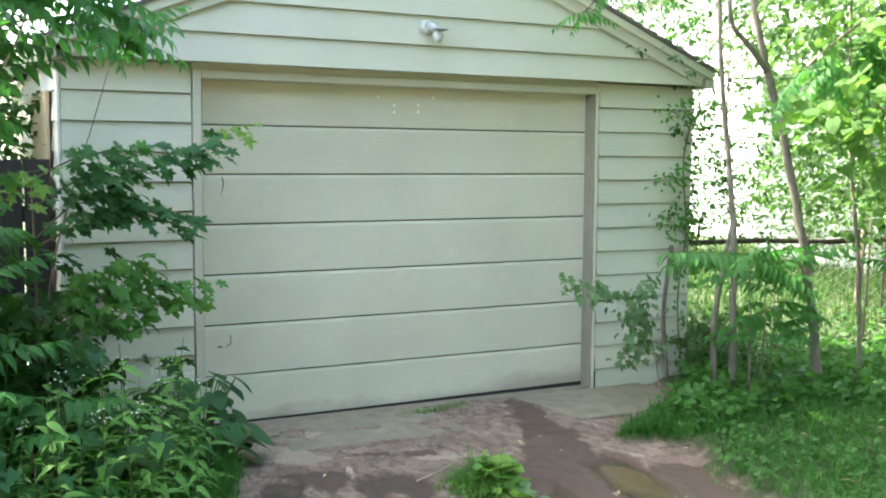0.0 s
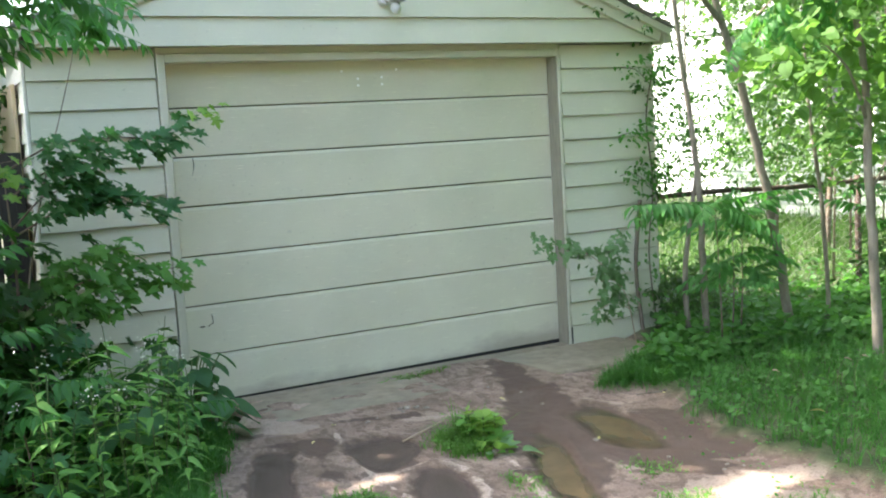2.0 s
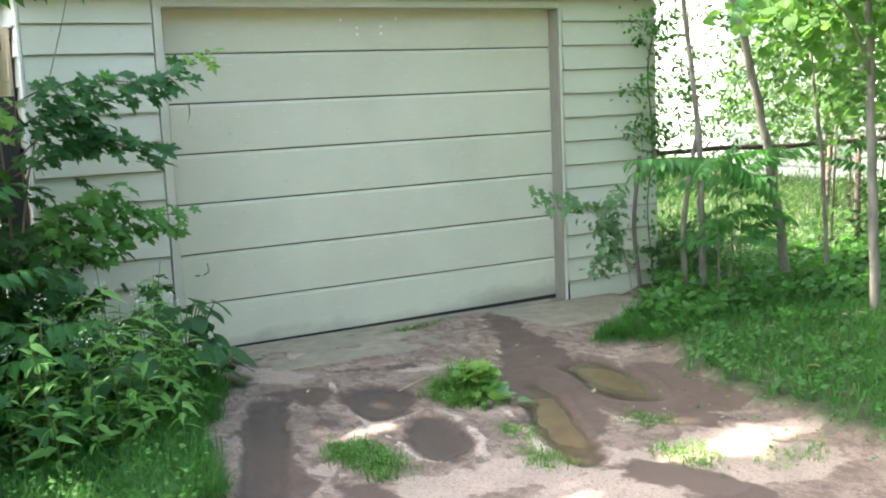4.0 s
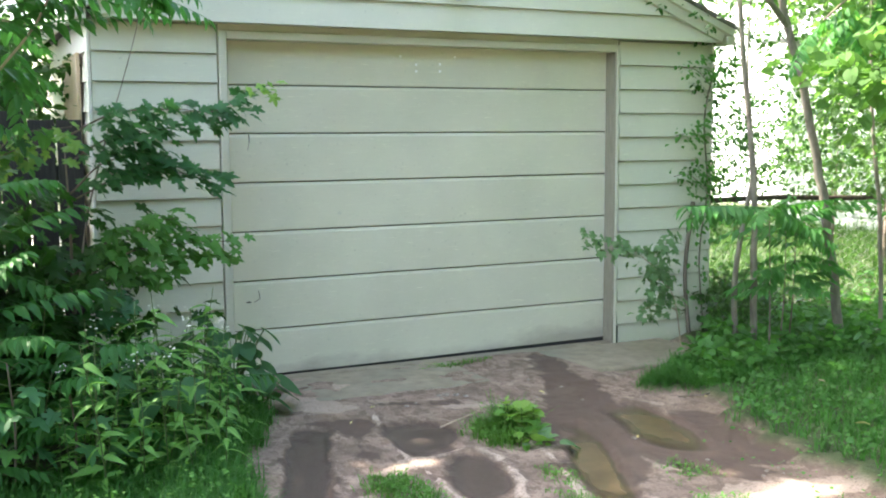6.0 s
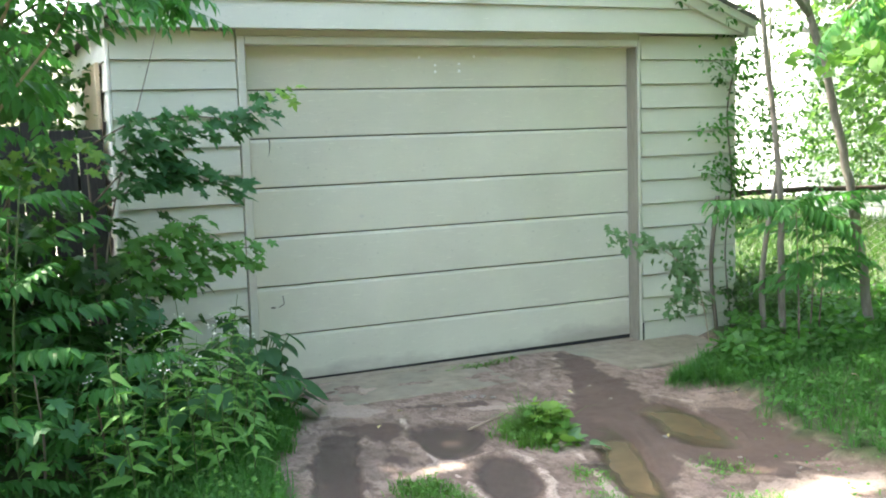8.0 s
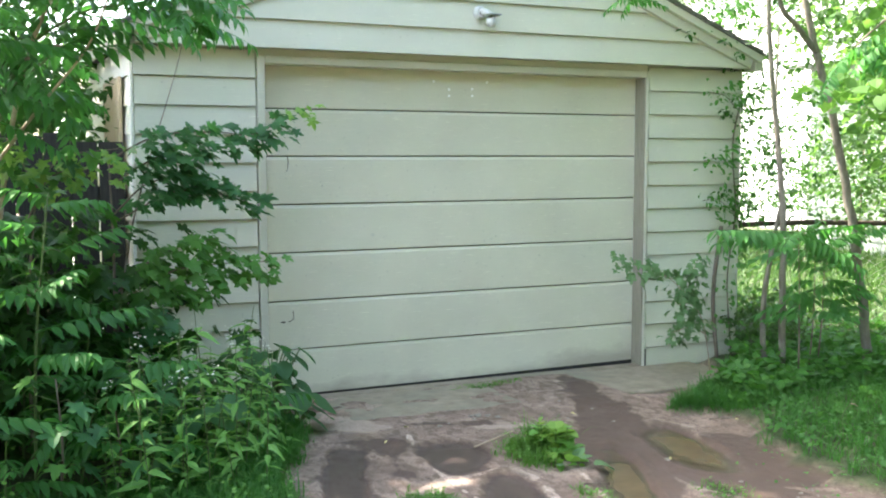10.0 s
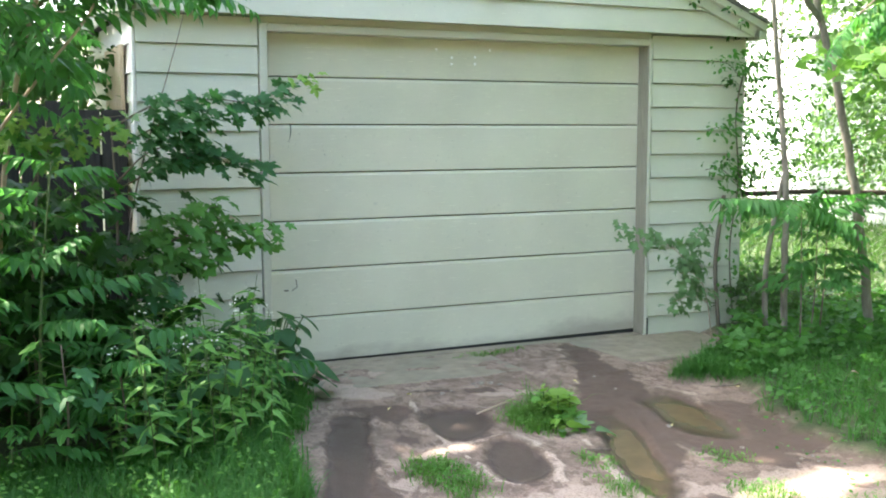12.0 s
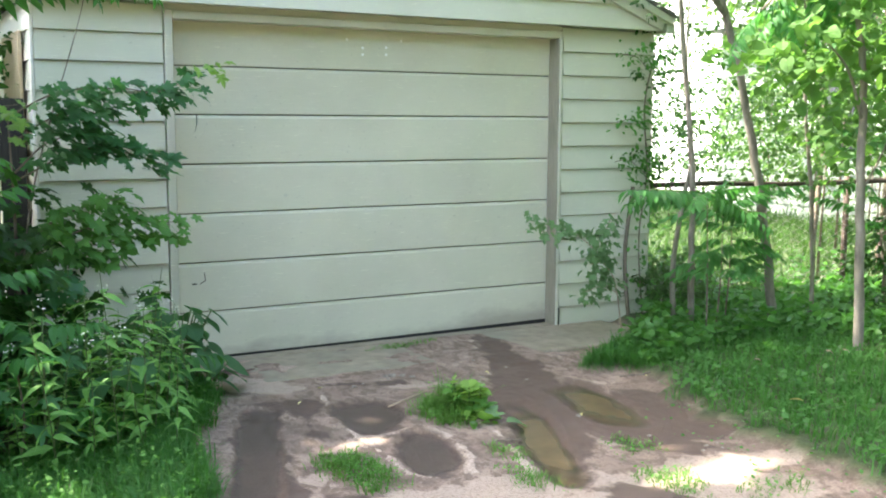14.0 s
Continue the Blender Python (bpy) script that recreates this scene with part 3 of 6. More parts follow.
def ground():
    dense_x, dense_y = np.arange(-1.0, 3.0, 0.02), np.arange(-3.5, 0.2, 0.02)
    far = np.array([0.05, 0.1, 0.15, 0.2, 0.25, 0.3, 0.36, 0.43, 0.5, 0.6, 1.0, 1.6, 2.5, 4, 6, 9, 14, 22, 40, 80, 200, 600, 1500])
    xs = np.concatenate((dense_x[0] - far[::-1], dense_x, dense_x[-1] + far))
    ys = np.concatenate((dense_y[0] - far[::-1], dense_y, dense_y[-1] + far))
    V, wet, turf, dry, damp, pale = [], [], [], [], [], []
    for y in ys:
        for x in xs:
            V.append((x, y, ground_z(x, y)))
            k = max(hollow(x, y, h) for h in HOLLOWS)
            wet.append(max(min(1.0, max(0.0, (hollow(x, y, h) + 0.16) / (0.34 if h[0][0] < 1 else 0.5))) * (0.95 if h[0][0] < 1 else 0.65) for h in HOLLOWS) if k > -0.1 else 0.0)
            dry.append(max(0.95 * ridge_at(x, y), 0.22 * max(0.0, 1 - abs(k + 0.30) / 0.16) * max(0.0, min(1.0, 0.2 + 2.2 * noise.noise(Vector((x * 3, y * 3, 9)))))))
            turf.append(turf_at(x, y))
            near = -1.5 < x < 3.5 and -4.5 < y < 0.3
            damp.append(damp_at(x, y, k) if near else 0.3)
            pale.append(near_any(x, y, CRUSTS_AND_SUN, 3, 0.10) if near else 0.0)
    nx = len(xs)
    F = [(j * nx + i, j * nx + i + 1, (j + 1) * nx + i + 1, (j + 1) * nx + i) for j in range(len(ys) - 1) for i in range(nx - 1)]
    me = bpy.data.meshes.new("ground")
    me.from_pydata(V, [], F)
    for name, values in (("wet", wet), ("turf", turf), ("dry", dry), ("damp", damp), ("pale", pale)):
        me.attributes.new(name, "FLOAT", "POINT").data.foreach_set("value", values)
    me.materials.append(soil)
    me.polygons.foreach_set("use_smooth", [True] * len(me.polygons))
    return tagged(new("ground", me), "damp brown dirt driveway with ruts and grassy edges", "ground", kind="structure")


ground()

slab = Geo().box(-0.15, -0.62, -0.12, 1.45, 0.02, 0.001, 0.012).box(1.46, -0.66, -0.12, 2.09, 0.02, -0.002, 0.012).box(2.10, -0.70, -0.12, 3.16, -0.03, 0.010, 0.012)
tagged(new("pavement", slab.mesh("pavement", concrete)), "cracked grey concrete apron in front of the garage door", "pavement", kind="structure")
tagged(new("threshold", Geo().box(-0.02, 0.0, -0.1, 2.82, 0.35, 0.006, 0.006).mesh("threshold", concrete)), "concrete threshold under the garage door", "threshold", kind="structure")


def puddle(h, level, mat, label, edge):
    """A level sheet of water; it thins out towards the shore of its hollow."""
    (cx, cy), (a, b), turn, _, _ = h
    reach = 1.5 * max(a, b)
    n = int(2 * reach / 0.02)
    index, v, deep, f = {}, [], [], []
    for j in range(n):
        for i in range(n):
            x, y = -reach + 0.02 * i, -reach + 0.02 * j
            k = hollow(cx + x, cy + y, h)
            if k > -0.16:
                index[i, j] = len(v)
                v.append((x, y, 0))
                deep.append(max(0.0, min(1.0, (k + 0.10) * edge)))
    for (i, j), k in index.items():
        if (i + 1, j) in index and (i, j + 1) in index and (i + 1, j + 1) in index:
            f.append((k, index[i + 1, j], index[i + 1, j + 1], index[i, j + 1]))
    me = Geo().add(v, f).mesh("puddle", mat, True)
    me.attributes.new("deep", "FLOAT", "POINT").data.foreach_set("value", deep)
    ob = new("puddle", me)
    ob.matrix_basis = Matrix.Translation((cx, cy, level))
    return tagged(ob, label, "puddle", "puddles on the driveway")


for h in HOLLOWS[3:]:
    puddle(h, -0.0165, murky_water, "murky brown rain puddle in the dirt driveway", 1.1)

# ---- the garage ----
XL, XR, DEEP = -0.755, 3.605, 6.0            # side walls and depth
OX0, OX1, OZ = 0.005, 2.752, 2.064          # door opening
EAVE, GB, PITCH, RIDGE_X = 2.145, 2.135, 0.40, 1.425
COURSE, FIRST = 0.1673, 0.137
roof_z = lambda x: 2.243 + PITCH * (XR + 0.10 - RIDGE_X - abs(x - RIDGE_X))

garage = thing("garage", (RIDGE_X, 0, 0), "small sage-green clapboard garage with a closed door", "garage")
core = Geo().box(XL + 0.03, 0.02, -0.05, OX0 - 0.02, 0.12, EAVE).box(OX1 + 0.02, 0.02, -0.05, XR - 0.03, 0.12, EAVE).box(OX0 - 0.02, 0.02, OZ + 0.02, OX1 + 0.02, 0.12, EAVE)
core.box(XL + 0.03, 0.12, -0.05, XL + 0.12, DEEP, EAVE).box(XR - 0.12, 0.12, -0.05, XR - 0.03, DEEP, EAVE).box(XL + 0.12, DEEP - 0.1, -0.05, XR - 0.12, DEEP, EAVE)
front = part("wall", core.mesh("wall", paint), garage)


def clapboard(x0, x1, z0, z1):
    """One lapped board: thin at the top, thick at its lower edge, as a mesh from its lower left front corner."""
    w, h = x1 - x0, z1 - z0
    v = [(0, -0.02, 0), (w, -0.02, 0), (w, 0.02, 0), (0, 0.02, 0), (0, -0.002, h), (w, -0.002, h), (w, 0.02, h), (0, 0.02, h),
         (0, -0.02, 0.004), (w, -0.02, 0.004)]
    return Geo().add(v, [(0, 1, 9, 8), (8, 9, 5, 4), (4, 5, 6, 7), (0, 3, 2, 1), (1, 2, 6, 5, 9), (0, 8, 4, 7, 3), (3, 7, 6, 2)]).mesh("siding_board", paint)


shift = random.Random(21)
for x0, x1 in ((XL, -0.052), (2.785, XR)):
    full = clapboard(x0, x1, 0, COURSE - 0.007)
    for k in range(-1, 12):
        z = FIRST + k * COURSE
        zlow, ztop = max(z, -0.01), min(z + COURSE - 0.007, EAVE + 0.02)
        me = full if k >= 0 and ztop == z + COURSE - 0.007 else clapboard(x0, x1, zlow, ztop)
        part("siding_board", me, front, Matrix.Translation((x0, shift.uniform(-0.0015, 0.0015), zlow)))
left_side = part("side_wall", Geo().box(XL + 0.02, 0.02, -0.02, XL + 0.03, DEEP, EAVE).mesh("side_wall", cream), garage, None, "sunlit cream side wall")
for k in range(-1, 12):
    z = max(-0.01, FIRST + k * COURSE)
    h = FIRST + (k + 1) * COURSE + 0.012 - z
    v = [(-0.02, 0, 0), (0.02, 0, 0), (0.02, 0, h), (-0.002, 0, h), (-0.02, DEEP, 0), (0.02, DEEP, 0), (0.02, DEEP, h), (-0.002, DEEP, h)]
    me = Geo().add(v, [(0, 1, 2, 3), (4, 7, 6, 5), (0, 3, 7, 4), (0, 4, 5, 1), (3, 2, 6, 7)]).mesh("siding_board", cream)
    part("siding_board", me, left_side, Matrix.Translation((XL, 0.0, z)))
part("corner_trim", Geo().box(XL - 0.022, -0.012, -0.02, XL - 0.004, 0.05, EAVE, 0.003).mesh("corner_trim", cream), garage, None, "sunlit cream corner strip")
part("corner_trim", Geo().box(XR - 0.004, -0.014, 0.0, XR + 0.012, 0.05, EAVE, 0.003).mesh("corner_trim", paint_trim), garage)
part("side_wall", Geo().box(XR - 0.02, 0.05, -0.02, XR, DEEP, EAVE).mesh("side_wall", paint), garage)

# gable: boards that overhang the wall below
GY = -0.100
gable_core = Geo()
zr = lambda x: roof_z(x) - 0.10
gable_core.add([(XL, GY + 0.012, GB + 0.016), (XR, GY + 0.012, GB + 0.016), (XR, GY + 0.012, zr(XR)), (RIDGE_X, GY + 0.012, zr(RIDGE_X)), (XL, GY + 0.012, zr(XL)),
                (XL, 0.1, GB + 0.016), (XR, 0.1, GB + 0.016), (XR, 0.1, zr(XR)), (RIDGE_X, 0.1, zr(RIDGE_X)), (XL, 0.1, zr(XL))],
               [(0, 1, 2, 3, 4), (5, 9, 8, 7, 6), (0, 5, 6, 1), (1, 6, 7, 2), (2, 7, 8, 3), (3, 8, 9, 4), (4, 9, 5, 0)])
gable = part("gable", gable_core.mesh("gable", paint), garage)
GC = 0.182
for k in range(7):
    z0 = GB + k * GC + (0.014 if k == 0 else 0)
    z1 = GB + (k + 1) * GC - 0.006
    half = lambda z: RIDGE_X - XL - max(0.0, (z - zr(XL)) / PITCH)
    a, b = half(z0), half(z1)
    if a < 0.1:
        break
    b = max(b, 0.01)
    y0, y1 = GY - 0.018, GY + 0.004
    v = [(-a, y0, z0), (a, y0, z0), (b, y1, z1), (-b, y1, z1), (-a, GY + 0.014, z0), (a, GY + 0.014, z0), (b, GY + 0.014, z1), (-b, GY + 0.014, z1)]
    part("siding_board", Geo().add(v, [(0, 1, 2, 3), (0, 4, 5, 1), (4, 7, 6, 5), (0, 3, 7, 4), (1, 5, 6, 2), (3, 2, 6, 7)]).mesh("siding_board", paint), gable, Matrix.Translation((RIDGE_X, 0, 0)))

# rake boards in two steps, and the roof with shingle courses
for side in (-1, 1):
    slope = math.atan(PITCH)
    run = (XR + 0.085 - RIDGE_X) / math.cos(slope)
    m = Matrix.Translation((RIDGE_X, 0, roof_z(RIDGE_X))) @ Matrix.Rotation(side * slope, 4, "Y")
    s = lambda g0, g1: (min(side * g0, side * g1), max(side * g0, side * g1))
    x0, x1 = s(0.02, run - 0.06)
    part("rake_board", Geo().box(x0, GY - 0.035, -0.135, x1, GY + 0.02, -0.062, 0.004).mesh("rake_board", paint_trim), garage, m)
    x0, x1 = s(0.0, run)
    part("rake_board", Geo().box(x0, GY - 0.065, -0.066, x1, GY + 0.03, -0.012, 0.004).mesh("rake_board", paint), garage, m)
    roof = part("roof", Geo().box(x0, GY - 0.08, -0.014, x1, DEEP + 0.1, 0.004).mesh("roof", shingle), garage, m, "weathered grey shingle roof")
    courses = int(run / 0.14)
    for c in range(courses):
        x0, x1 = s(c * 0.14, c * 0.14 + 0.165)
        tip = 0.016
        zl, zh = (tip, 0.005) if side < 0 else (0.005, tip)
        v = [(x0, GY - 0.085, 0.0), (x1, GY - 0.085, 0.0), (x1, GY - 0.085, zh), (x0, GY - 0.085, zl), (x0, DEEP + 0.1, 0.0), (x1, DEEP + 0.1, 0.0), (x1, DEEP + 0.1, zh), (x0, DEEP + 0.1, zl)]
        part("shingle_course", Geo().add(v, [(0, 1, 2, 3), (4, 7, 6, 5), (3, 2, 6, 7), (0, 3, 7, 4), (1, 5, 6, 2)]).mesh("shingle_course", shingle), roof, m)
    ex = RIDGE_X + side * (XR + 0.03 - RIDGE_X)
    part("eave_return", Geo().box(min(ex, ex + side * 0.075), GY - 0.03, 2.135, max(ex, ex + side * 0.075), 0.3, 2.20, 0.004).mesh("eave_return", paint), garage)
    fx = RIDGE_X + side * (XR + 0.09 - RIDGE_X)
    part("fascia", Geo().box(min(fx, fx + side * 0.02), 0.3, 2.13, max(fx, fx + side * 0.02), DEEP + 0.08, 2.215, 0.003).mesh("fascia", paint_trim), garage)

# door casing
for x0, z0, x1, z1 in ((-0.043, 0.0, OX0, OZ + 0.05), (OX1, 0.0, 2.776, OZ + 0.05), (OX0, OZ, OX1, OZ + 0.05)):
    part("door_trim", Geo().box(x0, -0.024, z0, x1, 0.13, z1, 0.004).mesh("door_trim", paint_trim), garage)
# strip over the right jamb face; its dark colour stands for shade
part("jamb_board", Geo().box(OX1 - 0.010, -0.018, 0.008, OX1 + 0.002, 0.096, OZ - 0.002, 0.002).mesh("jamb_board", jamb_shaded), garage, None, "olive-grey strip darkened for the shade on the jamb")
part("header_board", Geo().box(-0.043, -0.004, OZ + 0.05, 2.776, 0.03, GB + 0.016, 0.003).mesh("header_board", paint_trim), garage)

part("gap", Geo().box(2.777, -0.026, 0.0, 2.784, -0.004, 0.128).mesh("gap", seal), garage, None, "black open joint beside the casing")

# the overhead door: seven wide panels with lapped joints
door = thing("garage_door", ((OX0 + OX1) / 2, 0.10, 0), "closed sage-green overhead garage door with seven wide wood-grained panels", "garage door")
part("backing", Geo().box(OX0, 0.118, 0.03, OX1, 0.16, OZ + 0.08).mesh("backing", joint_dark), door)
JOINTS = (0.0, 0.305, 0.612, 0.915, 1.216, 1.514, 1.805, 2.135)
for k in range(7):
    z0, z1 = JOINTS[k] + (0.018 if k == 0 else 0.003), JOINTS[k + 1] - 0.005
    w, h = OX1 - OX0 - 0.04, z1 - z0
    # square lower edge, worn round; the top edge falls back in a short slope under the next panel
    v = [(x, y, z) for x in (0, w) for y, z in ((-0.001, 0.003), (0.003, 0.0), (0.018, 0.0), (0.018, h), (0.009, h), (0.0, h - 0.018))]
    f = [(i, (i + 1) % 6, 6 + (i + 1) % 6, 6 + i) for i in range(6)] + [tuple(range(5, -1, -1)), tuple(range(6, 12))]
    part("panel", Geo().add(v, f).mesh("panel", paint_door), door, Matrix.Translation((OX0 + 0.034, 0.100 + shift.uniform(-0.0008, 0.0008), z0)))
part("stile", Geo().box(OX0, 0.0985, 0.02, OX0 + 0.033, 0.118, OZ + 0.06, 0.002).mesh("stile", paint_door), door)
seal_geo = Geo().add([(OX0, 0.0975, 0.0), (OX1, 0.0975, 0.0), (OX1, 0.0975, 0.034), (OX0, 0.0975, 0.013), (OX0, 0.13, 0.0), (OX1, 0.13, 0.0), (OX1, 0.13, 0.034), (OX0, 0.13, 0.013)],
                     [(0, 1, 2, 3), (4, 7, 6, 5), (3, 2, 6, 7), (0, 4, 5, 1)])
part("bottom_seal", seal_geo.mesh("bottom_seal", seal), door, None, "black rubber bottom seal")


def disc(r, n=10, thick=0.002):
    ring = [(r * math.cos(6.2832 * k / n), 0, r * math.sin(6.2832 * k / n)) for k in range(n)]
    return Geo().add(ring + [(x, -thick, z) for x, _, z in ring], [tuple(range(n, 2 * n))] + [(k, (k + 1) % n, n + (k + 1) % n, n + k) for k in range(n)])


chip = disc(0.0095).mesh("paint_chip", chip_white)
for x, z in ((1.16, 2.0), (1.55, 2.005), (1.27, 1.95), (1.27, 1.908), (1.44, 1.957), (1.44, 1.912)):
    part("paint_chip", chip, door, Matrix.Translation((x, 0.0985, z)), "bare white spot in the paint")
part("scuff", disc(0.016).mesh("scuff", scuff), door, Matrix.Translation((0.13, 0.0985, 0.482)) @ Matrix.Diagonal((1.1, 1, 0.35, 1)), "dark scuff mark")
part("scuff", Geo().tube([(0.165, 0.098, 0.48), (0.20, 0.097, 0.50), (0.193, 0.098, 0.55)], 0.003, 5).mesh("scuff", scuff), door, None, "thin curved scratch")
part("scuff", disc(0.016).mesh("scuff", paint_trim), door, Matrix.Translation((0.73, 0.0985, 1.01)) @ Matrix.Diagonal((1, 1, 0.7, 1)), "dull dent")


def wall_light():
    """Round backplate, short arm with a flat hood and a white bulb below it."""
    t = thing("wall_light", (1.405, GY - 0.01, 2.40), "white outdoor wall light with a bare bulb on the gable", "wall light")
    plate = Geo()
    n = 20
    for r, y in ((0.043, GY - 0.012), (0.043, GY - 0.026), (0.032, GY - 0.045)):
        plate.v += [(1.385 + r * math.cos(6.2832 * k / n), y, 2.425 + r * math.sin(6.2832 * k / n)) for k in range(n)]
    plate.f = [(i * n + k, i * n + (k + 1) % n, (i + 1) * n + (k + 1) % n, (i + 1) * n + k) for i in range(2) for k in range(n)] + [tuple(range(2 * n, 3 * n))]
    part("backplate", plate.mesh("backplate", enamel, False), t)
    part("arm", Geo().tube([(1.385, GY - 0.035, 2.43), (1.395, GY - 0.075, 2.425), (1.42, GY - 0.095, 2.40)], [0.02, 0.022, 0.026], 10).mesh("arm", enamel, True), t)
    part("hood", Geo().box(1.39, GY - 0.155, 2.398, 1.475, GY - 0.04, 2.408, 0.003).mesh("hood", lamp_grey), t, None, "grey hood plate")
    bm = bmesh.new()
    bmesh.ops.create_uvsphere(bm, u_segments=16, v_segments=10, radius=0.034)
    me = bpy.data.meshes.new("bulb")
    for q in bm.verts:
        q.co.z *= 1.12
    bm.to_mesh(me)
    bm.free()
    me.materials.append(enamel)
    me.polygons.foreach_set("use_smooth", [True] * len(me.polygons))
    part("bulb", me, t, Matrix.Translation((1.43, GY - 0.095, 2.365)), "white glass bulb, unlit")


wall_light()

# ---- left boundary: dark board fence, tan post, neighbour's house ----
fence = thing("board_fence", (-1.6, 0.15, 0), "dark weathered board fence beside the garage", "fence")
fr = random.Random(4)
x = -0.80
while x > -3.4:
    w = fr.uniform(0.13, 0.15)
    top = 1.62 + fr.uniform(-0.03, 0.03)
    part("board", Geo().box(x - w, 0.13, -0.02, x, 0.152, top, 0.003).mesh("board", old_board), fence)
    x -= w + fr.choice((0.008, 0.012, 0.02))
for z in (0.35, 1.25):
    part("rail", Geo().box(-3.4, 0.154, z, -0.79, 0.195, z + 0.09, 0.004).mesh("rail", old_board), fence)


def house(name, label, x0, y0, x1, y1, wall_h, rise, wall_mat, roof_mat, windows, lap=0.2):
    """A far house: walls with lapped courses, gabled roof, framed windows; windows are (face, along, low, width, height)."""
    t = thing(name, ((x0 + x1) / 2, (y0 + y1) / 2, 0), label, "house")
    part("wall", Geo().box(x0, y0, -0.3, x1, y1, wall_h).mesh("wall", wall_mat), t)
    g = Geo()
    z = 0.1
    while z < wall_h - 0.05:
        g.box(x0 - 0.018, y0 - 0.018, z, x1 + 0.018, y0, z + lap * 0.5).box(x0 - 0.018, y0, z, x0, y1, z + lap * 0.5)
        z += lap
    part("siding", g.mesh("siding", wall_mat), t)
    xm = (x0 + x1) / 2
    o = 0.4
    v = [(x0 - o, y0 - o, wall_h - 0.1), (x1 + o, y0 - o, wall_h - 0.1), (xm, y0 - o, wall_h + rise), (x0 - o, y1 + o, wall_h - 0.1), (x1 + o, y1 + o, wall_h - 0.1), (xm, y1 + o, wall_h + rise)]
    part("roof", Geo().add(v, [(0, 2, 5, 3), (1, 4, 5, 2), (0, 3, 4, 1), (0, 1, 2), (3, 5, 4)]).mesh("roof", roof_mat), t)
    for face, along, low, w, h in windows:
        if face == "y":
            fr_g, gl_g = Geo().box(along - 0.08, y0 - 0.07, low - 0.08, along + w + 0.08, y0 - 0.01, low + h + 0.08), Geo().box(along, y0 - 0.075, low, along + w, y0 - 0.071, low + h)
        else:
            fr_g, gl_g = Geo().box(x0 - 0.07, along - 0.08, low - 0.08, x0 - 0.01, along + w + 0.08, low + h + 0.08), Geo().box(x0 - 0.075, along, low, x0 - 0.071, along + w, low + h)
        wn_ob = part("window", fr_g.mesh("window", white_siding), t)
        part("pane", gl_g.mesh("pane", window_glass), wn_ob)
    return t


house("house", "white sunlit house behind the back yard", 13.5, 8.0, 21.0, 19.5, 5.2, 2.4, white_siding, slate_roof, [("x", 12.0, 1.2, 1.0, 1.4)])
house("shed", "grey-green clapboard house behind the trees", 10.5, 1.6, 16.0, 6.4, 3.0, 1.6, green_siding, slate_roof, [("y", 12.0, 1.0, 0.9, 1.2), ("x", 3.6, 1.1, 0.8, 1.1)], 0.16)
house("house", "tan neighbouring house with a lavender-grey roof", -9.0, 9.0, -2.2, 17.0, 2.0, 1.6, tan_board, slate_roof, [("y", -4.6, 0.8, 0.9, 1.0)])
board = thing("board", (-0.79, 0.6, 0), "tan wooden board standing against the garage side", "board")
part("plank", Geo().box(-0.805, 0.25, -0.02, -0.782, 0.95, 1.98, 0.004).mesh("plank", tan_board), board)
# unseen block, added to keep low light off the garage front
house("house", "dark brick house added out of view to block low sky light", -9.0, -24.0, 9.0, -17.5, 6.5, 2.0, dark_brick, slate_roof, [])

# ---- right boundary: chain-link fence ----
link = thing("chain_link_fence", (5.5, -0.2, 0), "old chain-link fence with a rusty top rail", "fence")
FA, FB = Vector((3.68, 0.20, 0)), Vector((9.2, -0.70, 0))
fl = (FB - FA).length
fd = (FB - FA) / fl
rail_pts = [FA + fd * (fl * k / 8) + Vector((0, 0, 0.985 + 0.012 * math.sin(k * 2.1))) for k in range(9)]
part("top_rail", Geo().tube(rail_pts, 0.021, 10).mesh("top_rail", rust, True), link, None, "rusty brown top rail")
for k in (0.02, 2.05, 4.1):
    p = FA + fd * k
    part("post", Geo().tube([p + Vector((0, 0.03, -0.1)), p + Vector((0, 0.03, 1.03))], 0.026, 10).mesh("post", rust, True), link)
net = Geo()
cell = 0.062
for i in range(int(fl / cell)):
    zig = []
    for j in range(32):
        z = 0.02 + j * cell * 0.5
        if z > 0.98:
            break
        zig.append(FA + fd * (i * cell + (cell if (j + i) % 2 else 0)) + Vector((0, 0.004 * (-1) ** j, z)))
    net.tube(zig, 0.0019, 3, False)
part("wire_mesh", net.mesh("wire_mesh", wire), link, None, "grey diamond wire mesh", "stuff")


random.seed(12)


# ---- trees ----
DIAMOND = ([(0, 0, 0), (0.32, 0.45, 0.08), (0, 1, -0.1), (-0.32, 0.45, 0.08), (0, 0.5, 0)], [(0, 1, 4), (1, 2, 4), (2, 3, 4), (3, 0, 4)])


